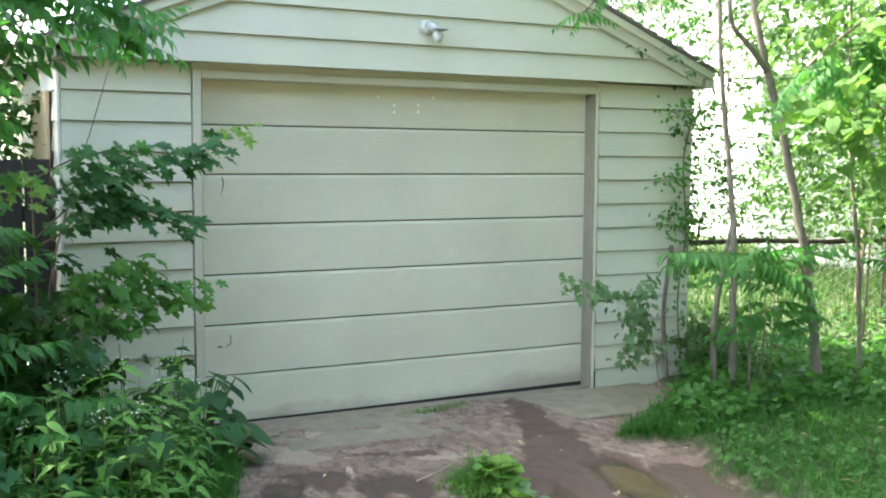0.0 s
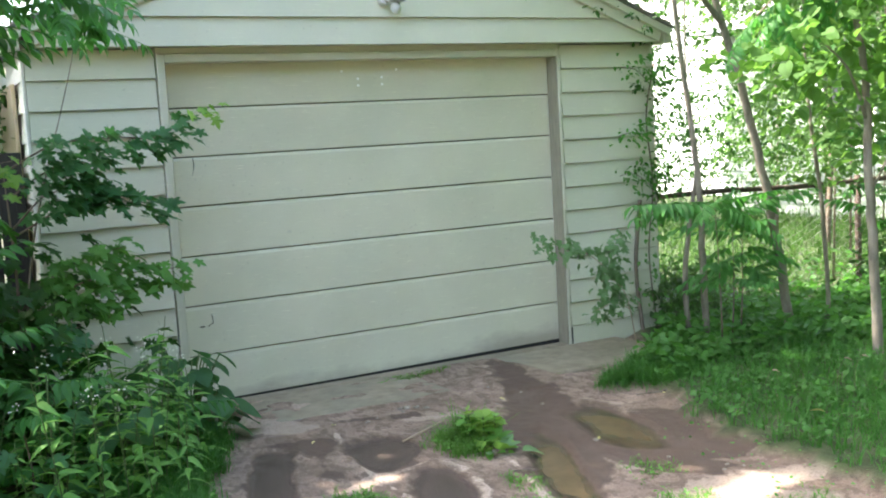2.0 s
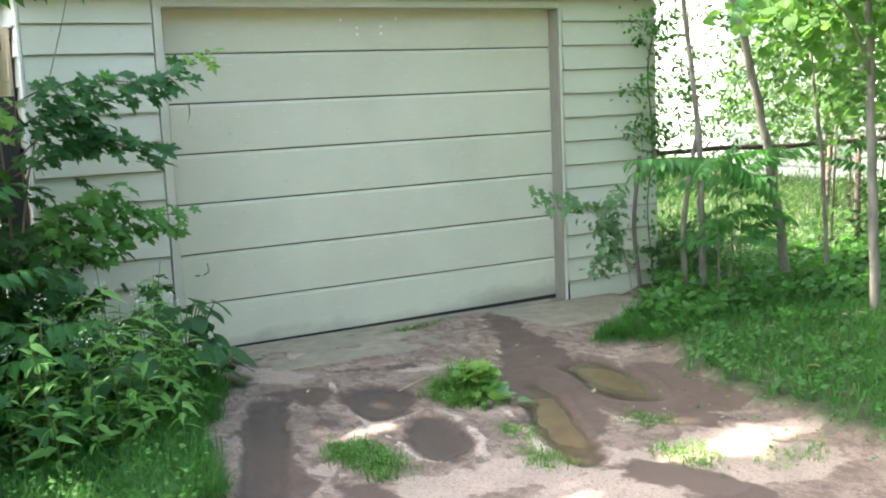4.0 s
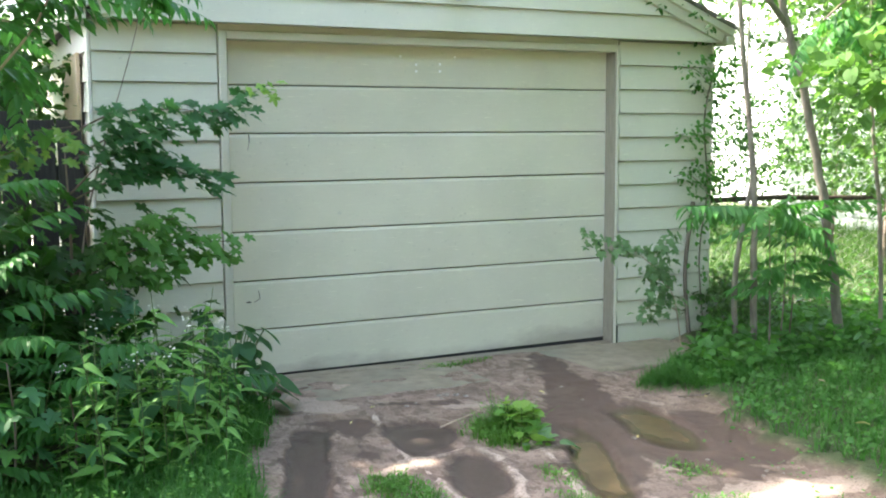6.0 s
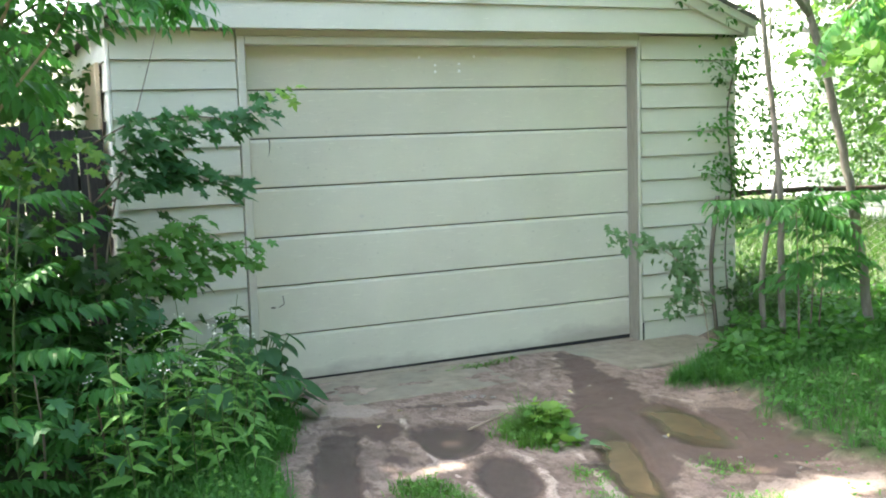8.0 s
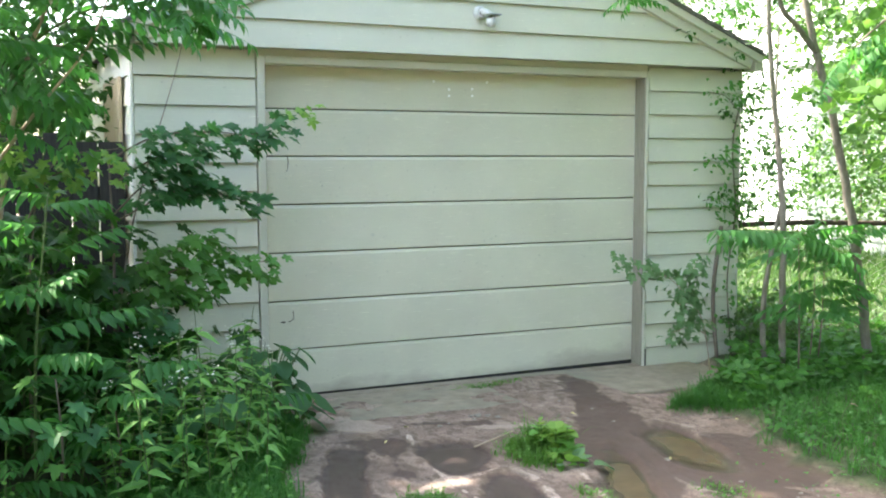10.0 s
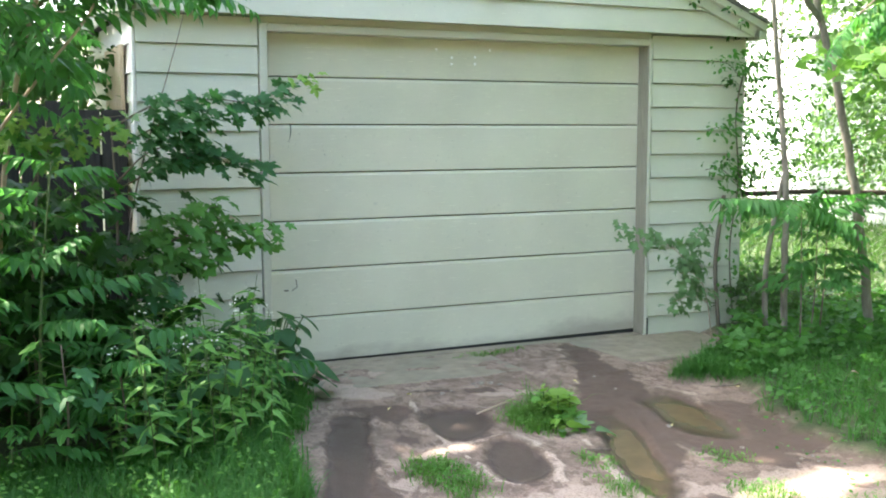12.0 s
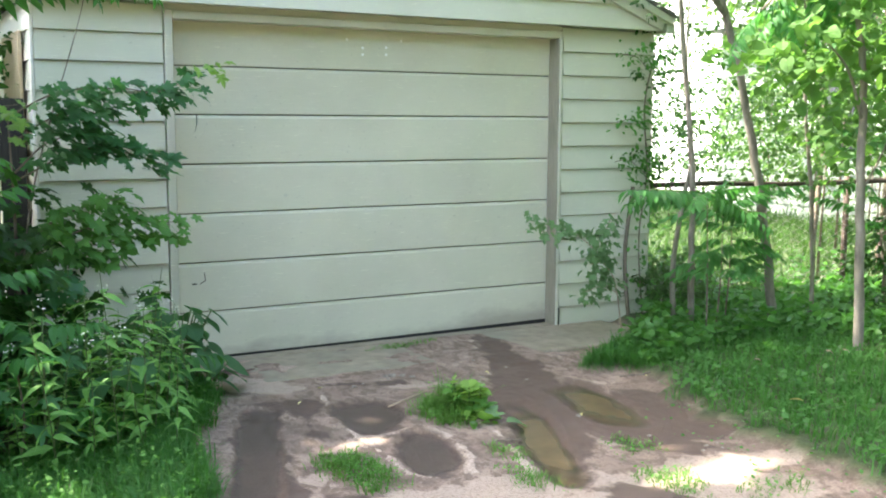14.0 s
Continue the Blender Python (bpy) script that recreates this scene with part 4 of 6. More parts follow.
def tree(name, label, base, path, r0, r1, limbs, crowns, mat_bark, mat_leaf, shape, seed, group=""):
    """A tapered bent trunk, limbs and a crown of many leaves; limbs are (points, thick, thin), crowns (centre, radii, twigs, per twig, leaf size)."""
    rg = random.Random(seed)
    t = thing(name, base, label, "tree", group)
    pts = curve(path, 6)
    n = len(pts)
    for i, p in enumerate(pts[1:-1]):
        p += Vector((rg.uniform(-1, 1), rg.uniform(-1, 1), 0)) * r0 * 0.18
    radii = [r0 + (r1 - r0) * i / (n - 1) for i in range(n)]
    radii[0] *= 1.35
    trunk = part("trunk", Geo().tube(pts, radii, 10).mesh("trunk", mat_bark, True), t)
    for lp, a, b in limbs:
        q = curve(lp, 5)
        part("limb", Geo().tube(q, [a + (b - a) * i / (len(q) - 1) for i in range(len(q))], 7).mesh("limb", mat_bark, True), t)
    places = []
    for c in crowns:
        places += twig_leaves(*c, rg, 0.1)
    if places:
        scatter("crown", mat_leaf, shape, places, rg, t)
    return t


YARD = "young trees along the fence"
tree("tree", "thin grey twin-stemmed young tree at the garage corner", (3.46, -0.66, 0),
     [(3.47, -0.66, -0.05), (3.44, -0.68, 0.6), (3.40, -0.70, 1.16), (3.34, -0.70, 1.62), (3.26, -0.70, 2.14), (3.2, -0.68, 3.0), (3.1, -0.6, 4.2)], 0.026, 0.012,
     [([(3.42, -0.55, -0.03), (3.37, -0.57, 0.45), (3.375, -0.64, 0.90), (3.395, -0.70, 1.22)], 0.022, 0.014), ([(3.41, -0.69, 1.05), (3.45, -0.62, 1.4), (3.50, -0.5, 1.8), (3.60, -0.4, 2.5)], 0.014, 0.006)],
     [((3.75, 0.25, 1.75), (0.55, 0.5, 0.95), 60, 12, 0.042), ((3.68, 0.1, 1.55), (0.20, 0.3, 0.80), 130, 9, 0.04), ((3.65, 0.1, 2.8), (0.9, 0.8, 0.7), 160, 7, 0.05), ((4.4, 0.75, 1.9), (0.8, 0.6, 0.9), 36, 12, 0.048), ((4.7, 0.2, 1.5), (0.5, 0.4, 0.55), 90, 9, 0.045)], bark_grey, leaf_dark, OVAL_SHAPE, 11, YARD)
tree("tree", "leaning grey-barked young tree with a forked crown", (4.03, -0.9, 0),
     [(4.04, -0.9, -0.05), (3.95, -0.9, 0.55), (3.82, -0.9, 1.10), (3.62, -0.9, 1.78), (3.44, -0.9, 2.25), (3.30, -0.9, 2.73), (3.1, -0.9, 3.6), (2.9, -0.9, 4.6)], 0.036, 0.016,
     [([(3.47, -0.9, 2.18), (3.25, -0.95, 2.34), (3.06, -1.0, 2.46), (2.98, -1.05, 2.75), (2.9, -1.1, 3.3)], 0.022, 0.010),
      ([(3.92, -0.9, 0.62), (3.80, -1.0, 0.78), (3.72, -1.1, 0.98)], 0.008, 0.004)],
     # last crown is out of view, added to dim the right of the wall
     [((3.3, -0.5, 3.5), (1.2, 1.1, 0.75), 190, 8, 0.06), ((4.3, -0.3, 2.5), (0.6, 0.6, 0.5), 130, 7, 0.05), ((2.7, -1.7, 4.4), (1.5, 1.3, 0.6), 240, 8, 0.10)], bark_grey, leaf_small, OVAL_SHAPE, 12, YARD)
tree("tree", "slim young tree with patchy pale bark", (4.42, -0.86, 0),
     [(4.40, -0.88, -0.05), (4.46, -0.86, 0.25), (4.42, -0.85, 0.95), (4.32, -0.85, 1.55), (4.28, -0.85, 2.0), (4.3, -0.8, 3.0)], 0.019, 0.010,
     [], [((4.75, -0.6, 1.6), (0.60, 0.5, 0.65), 190, 7, 0.06), ((4.6, -0.6, 2.9), (0.8, 0.7, 0.7), 260, 7, 0.06), ((5.2, -0.3, 2.2), (0.7, 0.5, 0.6), 170, 7, 0.06)], bark_grey, leaf_small, OVAL_SHAPE, 13, YARD)
tree("tree", "straight young tree with large sunlit yellow-green leaves", (3.89, -1.75, 0),
     [(3.90, -1.75, -0.05), (3.86, -1.75, 0.6), (3.82, -1.75, 1.2), (3.80, -1.75, 1.72), (3.72, -1.75, 2.2), (3.6, -1.7, 3.2)], 0.034, 0.016,
     [([(3.81, -1.75, 1.5), (3.6, -1.8, 1.8), (3.35, -1.85, 1.95)], 0.012, 0.005), ([(3.83, -1.75, 1.05), (4.05, -1.7, 1.25), (4.2, -1.7, 1.5)], 0.010, 0.004)],
     [((3.55, -1.75, 1.98), (0.50, 0.45, 0.34), 75, 6, 0.078), ((3.8, -1.7, 2.75), (0.8, 0.7, 0.45), 90, 6, 0.08), ((4.2, -1.6, 1.55), (0.4, 0.4, 0.35), 44, 6, 0.07)], bark_grey, leaf_broad, HEART_SHAPE, 14, YARD)

# tall shade trees beside and behind the driveway, high crowns added out of view
tree("tree", "tall leafy shade tree behind the board fence", (-3.6, 2.2, 0),
     [(-3.6, 2.2, -0.1), (-3.5, 2.1, 2.0), (-3.3, 1.8, 4.5), (-2.8, 1.2, 7.6)], 0.17, 0.06,
     [([(-3.4, 2.0, 3.2), (-2.6, 1.4, 4.4), (-1.8, 0.7, 5.2)], 0.07, 0.02), ([(-3.4, 2.0, 3.6), (-4.2, 1.2, 5.0), (-4.6, 0.2, 6.0)], 0.07, 0.02)],
     [((-3.4, 1.2, 6.6), (2.6, 2.7, 1.5), 900, 9, 0.15), ((-3.2, 0.2, 7.2), (1.9, 1.8, 0.8), 480, 9, 0.15), ((-1.9, 0.5, 8.0), (2.0, 2.1, 0.8), 560, 9, 0.15), ((-2.7, 1.9, 3.0), (1.3, 0.9, 1.5), 260, 8, 0.12), ((-4.2, 1.9, 6.9), (1.0, 0.8, 0.5), 300, 9, 0.15)], bark_brown, leaf_far, DIAMOND, 15)
tree("tree", "leafy tree added out of view to shade the driveway", (-4.2, -3.2, 0),
     [(-4.2, -3.2, -0.1), (-4.1, -3.2, 2.0), (-3.9, -3.0, 4.5)], 0.13, 0.05,
     [([(-4.1, -3.2, 2.6), (-3.2, -2.9, 3.8), (-2.4, -2.6, 4.6)], 0.05, 0.02)],
     [((-3.3, -2.6, 4.9), (2.0, 2.0, 1.2), 230, 9, 0.15)], bark_brown, leaf_far, DIAMOND, 16)

# unseen trees, added to cut sky light from the front and the right
for k, (x, y, h, r) in enumerate(((-7.5, -13.5, 8.5, 3.4), (-1.5, -15.5, 9.0, 3.6), (5.0, -14.5, 9.0, 3.6), (9.0, -8.0, 10.0, 3.6), (9.0, -3.6, 8.0, 2.8), (6.8, -5.2, 8.5, 2.8), (5.3, -4.1, 6.5, 1.9), (4.8, -7.0, 7.0, 2.1))):
    tree("tree", "broad leafy tree added out of view to block sky light", (x, y, 0), [(x, y, -0.1), (x + 0.1, y, h * 0.4), (x - 0.1, y + 0.1, h * 0.85)], 0.14, 0.05,
         [([(x, y, h * 0.35), (x + r * 0.5, y - 0.3, h * 0.6)], 0.06, 0.02), ([(x, y, h * 0.4), (x - r * 0.5, y + 0.3, h * 0.65)], 0.06, 0.02)],
         [((x, y, h * 0.58), (r, r, h * 0.42), 640, 8, 0.27)], bark_brown, leaf_dark, DIAMOND, 140 + k, "trees across the yard")

tree("tree", "dark leafy tree crowding behind the board fence", (-1.9, 2.3, 0), [(-1.9, 2.3, -0.1), (-1.9, 2.3, 1.5), (-1.8, 2.2, 3.0)], 0.06, 0.02,
     [([(-1.9, 2.3, 1.4), (-1.5, 2.2, 2.2)], 0.02, 0.01)], [((-1.9, 2.0, 2.1), (1.0, 0.6, 1.4), 330, 8, 0.10), ((-1.55, 1.5, 2.6), (0.9, 0.5, 0.75), 260, 8, 0.085), ((-2.6, 1.1, 2.4), (0.9, 0.5, 1.1), 280, 8, 0.09)], bark_brown, leaf_dark, DIAMOND, 152)

# back yard: trees and shrubs beyond the fence
for k, (x, y, h, r) in enumerate(((7.6, 1.9, 4.4, 1.2), (8.6, 1.2, 3.8, 1.4), (6.5, 0.2, 4.0, 1.1), (7.2, 7.5, 6.5, 2.2), (10.0, 11.0, 7.5, 2.6), (12.0, 3.0, 6.0, 2.2), (15.5, 8.0, 8.0, 3.0))):
    tree("tree", "bright green leafy tree in the back yard", (x, y, 0), [(x, y, -0.1), (x + 0.1, y, h * 0.4), (x - 0.1, y + 0.1, h * 0.85)], 0.016 * h / 2, 0.012,
         [([(x, y, h * 0.4), (x + r * 0.5, y - 0.3, h * 0.65)], 0.03, 0.012), ([(x, y, h * 0.45), (x - r * 0.5, y + 0.3, h * 0.7)], 0.03, 0.012)],
         [((x, y, h * 0.72), (r, r, h * 0.28), int(150 + 120 * r), 8, 0.075 + 0.012 * r)], bark_brown, leaf_far, DIAMOND, 40 + k, "trees in the back yard")
for k, (x, y, h, r) in enumerate(((3.74, -0.1, 0.5, 0.2), (9.5, 4.5, 1.8, 1.0), (11.2, 5.6, 2.0, 1.2), (8.6, 5.4, 1.7, 0.9), (10.4, 3.4, 1.5, 0.8), (7.7, 2.0, 4.4, 1.4), (6.6, 0.2, 2.4, 0.8), (6.9, 1.0, 3.0, 0.9), (7.9, 2.9, 3.4, 1.0), (6.2, 0.6, 2.2, 0.6), (9.3, 2.4, 3.6, 1.2), (-2.0, 1.5, 2.6, 0.6), (-1.45, 1.8, 2.5, 0.55), (-2.2, 2.8, 3.4, 1.1), (-1.7, 4.6, 3.8, 1.2))):
    t = thing("shrub", (x, y, 0), "leafy green shrub beyond the fence", "shrub", "shrubs around the yard")
    part("stem", Geo().tube([(x, y, -0.05), (x + 0.05, y, h * 0.5), (x, y + 0.05, h * 0.8)], [0.014, 0.010, 0.006], 6).mesh("stem", bark_brown, True), t)
    scatter("foliage", leaf_far, OVAL_SHAPE, twig_leaves((x, y, h * 0.55), (r, r, h * 0.45), int(60 + 190 * r) // (2 if x > 6 else 1), 10 if x > 6 else 7, 0.045 + 0.02 * min(1, r), random.Random(60 + k), 1.0 if x > 6 and h > 2.05 else 0.02), random.Random(k), t)

t = thing("shrub", (-1.42, 0.7, 0), "tall dark leafy shrub just behind the board fence", "shrub")
part("stem", Geo().tube([(-1.42, 0.7, -0.05), (-1.40, 0.7, 1.0), (-1.36, 0.7, 2.0)], [0.02, 0.014, 0.006], 6).mesh("stem", bark_brown, True), t)
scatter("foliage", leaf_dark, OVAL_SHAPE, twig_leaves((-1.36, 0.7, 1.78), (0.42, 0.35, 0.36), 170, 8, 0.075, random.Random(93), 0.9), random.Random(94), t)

t = thing("shrub", (4.98, -1.08, 0), "low dark twiggy shrub beside the chain-link fence", "shrub")
part("stem", Geo().tube([(4.98, -1.08, -0.03), (5.0, -1.06, 0.35), (4.96, -1.04, 0.62)], [0.02, 0.014, 0.006], 6).mesh("stem", bark_brown, True), t)
scatter("foliage", leaf_dark, OVAL_SHAPE, twig_leaves((4.98, -1.08, 0.40), (0.26, 0.24, 0.36), 110, 7, 0.05, random.Random(91), 0.02), random.Random(92), t)

# ---- compound-leaved saplings, the bulk of the growth on the near bank ----
def heaven_sapling(base, path, crown_from, count, fronds, seed, label, reach=1.0, thick=0.007, mat=None, group="saplings on the bank", keep=None):
    rg = random.Random(seed)
    t = thing("sapling", base, label, "sapling", group)
    pts = curve(path, 8)
    n = len(pts)
    part("stem", Geo().tube(pts, [thick * (1 - 0.7 * i / (n - 1)) for i in range(n)], 7).mesh("stem", mat or stem_green, True), t)
    for k in range(count):
        s = crown_from + (1 - crown_from) * (k + rg.uniform(0, 0.8)) / count
        p = pts[min(n - 1, int(s * (n - 1)))]
        a = k * 2.4 + rg.uniform(-0.5, 0.5)
        d = Vector((math.cos(a), math.sin(a), rg.uniform(-0.1, 0.55) + 0.5 * max(0, s - 0.8)))
        part("leaf", rg.choice(fronds), t, aim(p, d, rg.uniform(-0.3, 0.3), reach * rg.uniform(0.75, 1.12)))
    return t


FROND = "green sapling with long feathery compound leaves"
for k, (x, y, h, c, r) in enumerate(((-1.60, -1.20, 1.25, 9, 0.9), (-1.20, -1.05, 0.85, 7, 0.7), (-0.90, -1.20, 0.55, 6, 0.7), (-1.45, -0.95, 1.10, 8, 0.85), (-1.10, -0.90, 0.80, 7, 0.65), (-1.75, -0.90, 1.35, 9, 0.9),
                                     (-1.80, -0.50, 1.90, 12, 0.9), (-2.0, -1.40, 1.30, 9, 1.0), (-1.80, -1.70, 1.15, 8, 0.9), (-1.25, -1.45, 0.50, 6, 0.8), (-0.70, -1.30, 0.34, 5, 0.7), (-1.55, -1.62, 0.40, 5, 0.8))):
    lean = 0.10 * math.sin(k * 2.3)
    heaven_sapling((x, y, 0), [(x, y, -0.02), (x + lean * 0.5, y + 0.03, h * 0.5), (x + lean, y, h)], 0.4, c, long_fronds, 80 + k, FROND, r)


def reaching_sapling(base, path, leaves, seed, label, thick=0.009):
    """A sapling whose single long leaves reach out from the stem: leaves are (start, tip)."""
    rg = random.Random(seed)
    t = thing("sapling", base, label, "sapling", "saplings on the bank")
    pts = curve(path, 8)
    n = len(pts)
    part("stem", Geo().tube(pts, [thick * (1 - 0.6 * i / (n - 1)) for i in range(n)], 7).mesh("stem", stem_green, True), t)
    for k, (a, b) in enumerate(leaves):
        a, b = Vector(a), Vector(b)
        root = min(pts, key=lambda p: (p - a).length + 0.5 * abs(p.z - a.z + 0.05))
        if (root - a).length > 0.02:
            part("twig", Geo().tube([root, (root + a) / 2 + Vector((0, 0, 0.015)), a], 0.003, 5).mesh("twig", stem_green, True), t)
        me = frond_mesh("leaf", (b - a).length, 8 if (b - a).length > 0.3 else 6, 0.095, 0.22, rg.uniform(0.06, 0.22), rg, leaf_frond)
        part("leaf", me, t, aim(a, (b - a) + Vector((0, 0, 0.04)), rg.uniform(-0.25, 0.25)))
    return t


REACH = "green sapling with single long compound leaves reaching out"
reaching_sapling((-1.42, -1.45, 0), [(-1.42, -1.45, -0.02), (-1.40, -1.45, 0.7), (-1.33, -1.40, 1.34)],
                 [((-1.28, -1.35, 1.10), (-1.00, -1.35, 1.18)), ((-1.36, -1.42, 1.22), (-1.64, -1.52, 1.21)), ((-1.32, -1.38, 1.34), (-1.58, -1.30, 1.34)), ((-1.40, -1.47, 0.77), (-0.98, -1.52, 0.84)),
                  ((-1.40, -1.46, 0.93), (-1.24, -1.62, 1.00)), ((-1.38, -1.45, 0.90), (-1.62, -1.60, 0.98)), ((-1.34, -1.40, 1.30), (-1.12, -1.50, 1.30)), ((-1.40, -1.45, 0.66), (-1.20, -1.68, 0.66))], 401, REACH)
reaching_sapling((-1.0, -1.55, 0), [(-1.0, -1.55, -0.02), (-0.99, -1.53, 0.3), (-0.98, -1.48, 0.64)],
                 [((-1.04, -1.50, 0.62), (-1.41, -1.52, 0.64)), ((-1.02, -1.56, 0.26), (-1.26, -1.64, 0.30)), ((-0.96, -1.58, 0.24), (-0.80, -1.66, 0.24)), ((-0.96, -1.44, 0.50), (-1.12, -1.40, 0.59)), ((-0.97, -1.48, 0.60), (-0.78, -1.62, 0.58))], 403, REACH)
reaching_sapling((-0.50, -1.06, 0), [(-0.50, -1.06, -0.02), (-0.49, -1.04, 0.15), (-0.48, -1.0, 0.32)],
                 [((-0.46, -1.02, 0.31), (-0.08, -1.04, 0.24)), ((-0.48, -1.02, 0.30), (-0.32, -1.22, 0.26)), ((-0.50, -1.04, 0.26), (-0.70, -1.20, 0.28))], 404, REACH, 0.006)
reaching_sapling((-1.62, -1.08, 0), [(-1.62, -1.08, -0.02), (-1.58, -1.08, 1.2), (-1.42, -1.06, 1.9), (-1.15, -1.04, 2.16), (-0.85, -1.02, 2.24)],
                 [((-1.12, -1.04, 2.16), (-0.66, -1.00, 2.06)), ((-0.98, -1.02, 2.20), (-0.56, -1.04, 2.15)), ((-0.84, -1.02, 2.22), (-0.34, -1.00, 2.06)), ((-1.20, -1.04, 2.12), (-0.88, -1.12, 2.02)), ((-1.30, -1.06, 2.06), (-1.06, -1.20, 2.05)),
                  ((-1.25, -1.04, 2.10), (-1.50, -1.20, 2.14)), ((-1.05, -1.02, 2.18), (-1.20, -1.24, 2.26)), ((-0.90, -1.02, 2.22), (-0.80, -1.26, 2.18)), ((-1.36, -1.06, 1.98), (-1.60, -1.16, 2.02))], 406, REACH, 0.012)
reaching_sapling((-1.75, -1.25, 0), [(-1.75, -1.25, -0.02), (-1.70, -1.25, 1.1), (-1.50, -1.22, 1.72), (-1.28, -1.2, 1.96)],
                 [((-1.29, -1.20, 1.95), (-0.80, -1.20, 1.98)), ((-1.34, -1.20, 1.88), (-1.50, -1.26, 1.72)), ((-1.42, -1.22, 1.78), (-1.20, -1.30, 1.64)), ((-1.40, -1.20, 1.82), (-1.08, -1.12, 1.73)), ((-1.50, -1.22, 1.66), (-1.28, -1.28, 1.52)),
                  ((-1.46, -1.22, 1.74), (-1.66, -1.36, 1.66)), ((-1.28, -1.20, 1.97), (-0.98, -1.05, 2.08)), ((-1.30, -1.20, 1.94), (-1.42, -1.0, 2.12))], 405, REACH, 0.014)
# the taller ones whose fronds hang over the eave
ARCH = "tall arching sapling with drooping compound leaves"
heaven_sapling((-1.85, -1.35, 0), [(-1.85, -1.35, -0.02), (-1.82, -1.35, 1.1), (-1.60, -1.4, 1.95), (-1.30, -1.5, 2.35), (-1.0, -1.5, 2.5)], 0.5, 22, long_fronds, 91, ARCH, 0.9, 0.018, stem_tan)
heaven_sapling((-1.6, -0.95, 0), [(-1.6, -0.95, -0.02), (-1.5, -1.0, 1.3), (-1.30, -1.1, 2.15), (-0.95, -1.15, 2.48), (-0.60, -1.15, 2.58)], 0.6, 20, long_fronds, 92, ARCH, 0.8, 0.016, stem_tan)
heaven_sapling((-2.05, -2.1, 0), [(-2.05, -2.1, -0.02), (-2.0, -2.1, 1.3), (-1.75, -2.1, 2.0), (-1.4, -2.1, 2.25)], 0.5, 22, long_fronds, 93, ARCH, 0.9, 0.016, stem_tan)
heaven_sapling((-2.0, -1.2, 0), [(-2.0, -1.2, -0.02), (-1.80, -1.2, 1.05), (-1.55, -1.2, 1.44), (-1.32, -1.2, 1.75), (-1.10, -1.2, 2.05), (-0.95, -1.2, 2.5)], 0.95, 3, long_fronds, 94, "leaning sapling with a bare pale stem", 0.8, 0.012, stem_tan)
heaven_sapling((-1.15, -1.1, 0), [(-1.05, -0.7, -0.02), (-0.90, -0.62, 1.0), (-0.77, -0.6, 1.50), (-0.69, -0.6, 1.75), (-0.61, -0.6, 2.02), (-0.56, -0.6, 2.25)], 0.97, 2, long_fronds, 95, "thin grey-stemmed sapling leaning across the wall", 0.7, 0.006, bark_grey)
over = thing("branch", (-1.6, -1.3, 2.2), "drooping feathery branch hanging over the eave", "branch")
part("bough", Geo().tube(curve([(-1.9, -1.3, 2.0), (-1.4, -1.35, 2.33), (-0.9, -1.35, 2.40), (-0.5, -1.3, 2.30)], 6), [0.014 - 0.0006 * i for i in range(19)], 6).mesh("bough", stem_tan, True), over)
org = random.Random(17)
for k in range(34):
    u = k / 33
    p = Vector((-1.90 + 1.25 * u, -1.33 + org.uniform(-0.08, 0.08), 2.10 + 0.30 * math.sin(2.6 * u + 0.4) + org.uniform(-0.05, 0.06)))
    part("leaf", org.choice(long_fronds), over, aim(p, (org.uniform(-0.3, 1.0), org.uniform(-0.9, 0.6), org.uniform(-0.45, 0.25)), org.uniform(-0.4, 0.4), org.uniform(0.65, 0.95)))
low = thing("branch", (-1.6, -1.0, 1.9), "drooping feathery branch beside the garage corner", "branch")
part("bough", Geo().tube(curve([(-2.1, -0.95, 1.7), (-1.6, -1.0, 1.95), (-1.3, -1.0, 2.02), (-1.0, -0.95, 2.0)], 6), [0.012 - 0.0005 * i for i in range(19)], 6).mesh("bough", stem_tan, True), low)
for k in range(22):
    u = k / 21
    p = Vector((-2.0 + 0.78 * u, -1.0 + org.uniform(-0.1, 0.1), 1.74 + 0.28 * math.sin(2.4 * u) + org.uniform(-0.08, 0.08)))
    part("leaf", org.choice(long_fronds), low, aim(p, (org.uniform(-0.9, 0.35), org.uniform(-0.9, 0.6), org.uniform(-0.6, 0.2)), org.uniform(-0.4, 0.4), org.uniform(0.6, 0.9)))
# leafy understorey, coloured dark to put shade between the saplings
for k, (x, y, z, rx, ry, rz, n) in enumerate(((-1.45, -0.75, 0.50, 0.45, 0.35, 0.48, 80), (-1.85, -0.9, 0.85, 0.50, 0.50, 0.85, 110), (-0.95, -0.80, 0.40, 0.33, 0.25, 0.38, 50), (-1.25, -0.55, 0.62, 0.25, 0.3, 0.55, 60))):
    t = thing("shrub", (x, y, 0), "dense shrub of lobed leaves on the bank, coloured dark for shade", "shrub", "shrubs on the bank")
    part("stem", Geo().tube([(x, y, -0.03), (x + 0.03, y, z), (x, y + 0.03, z + rz * 0.7)], [0.012, 0.009, 0.004], 6).mesh("stem", bark_brown, True), t)
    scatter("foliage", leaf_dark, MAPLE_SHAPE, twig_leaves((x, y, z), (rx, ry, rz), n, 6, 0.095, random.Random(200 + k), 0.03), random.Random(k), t)
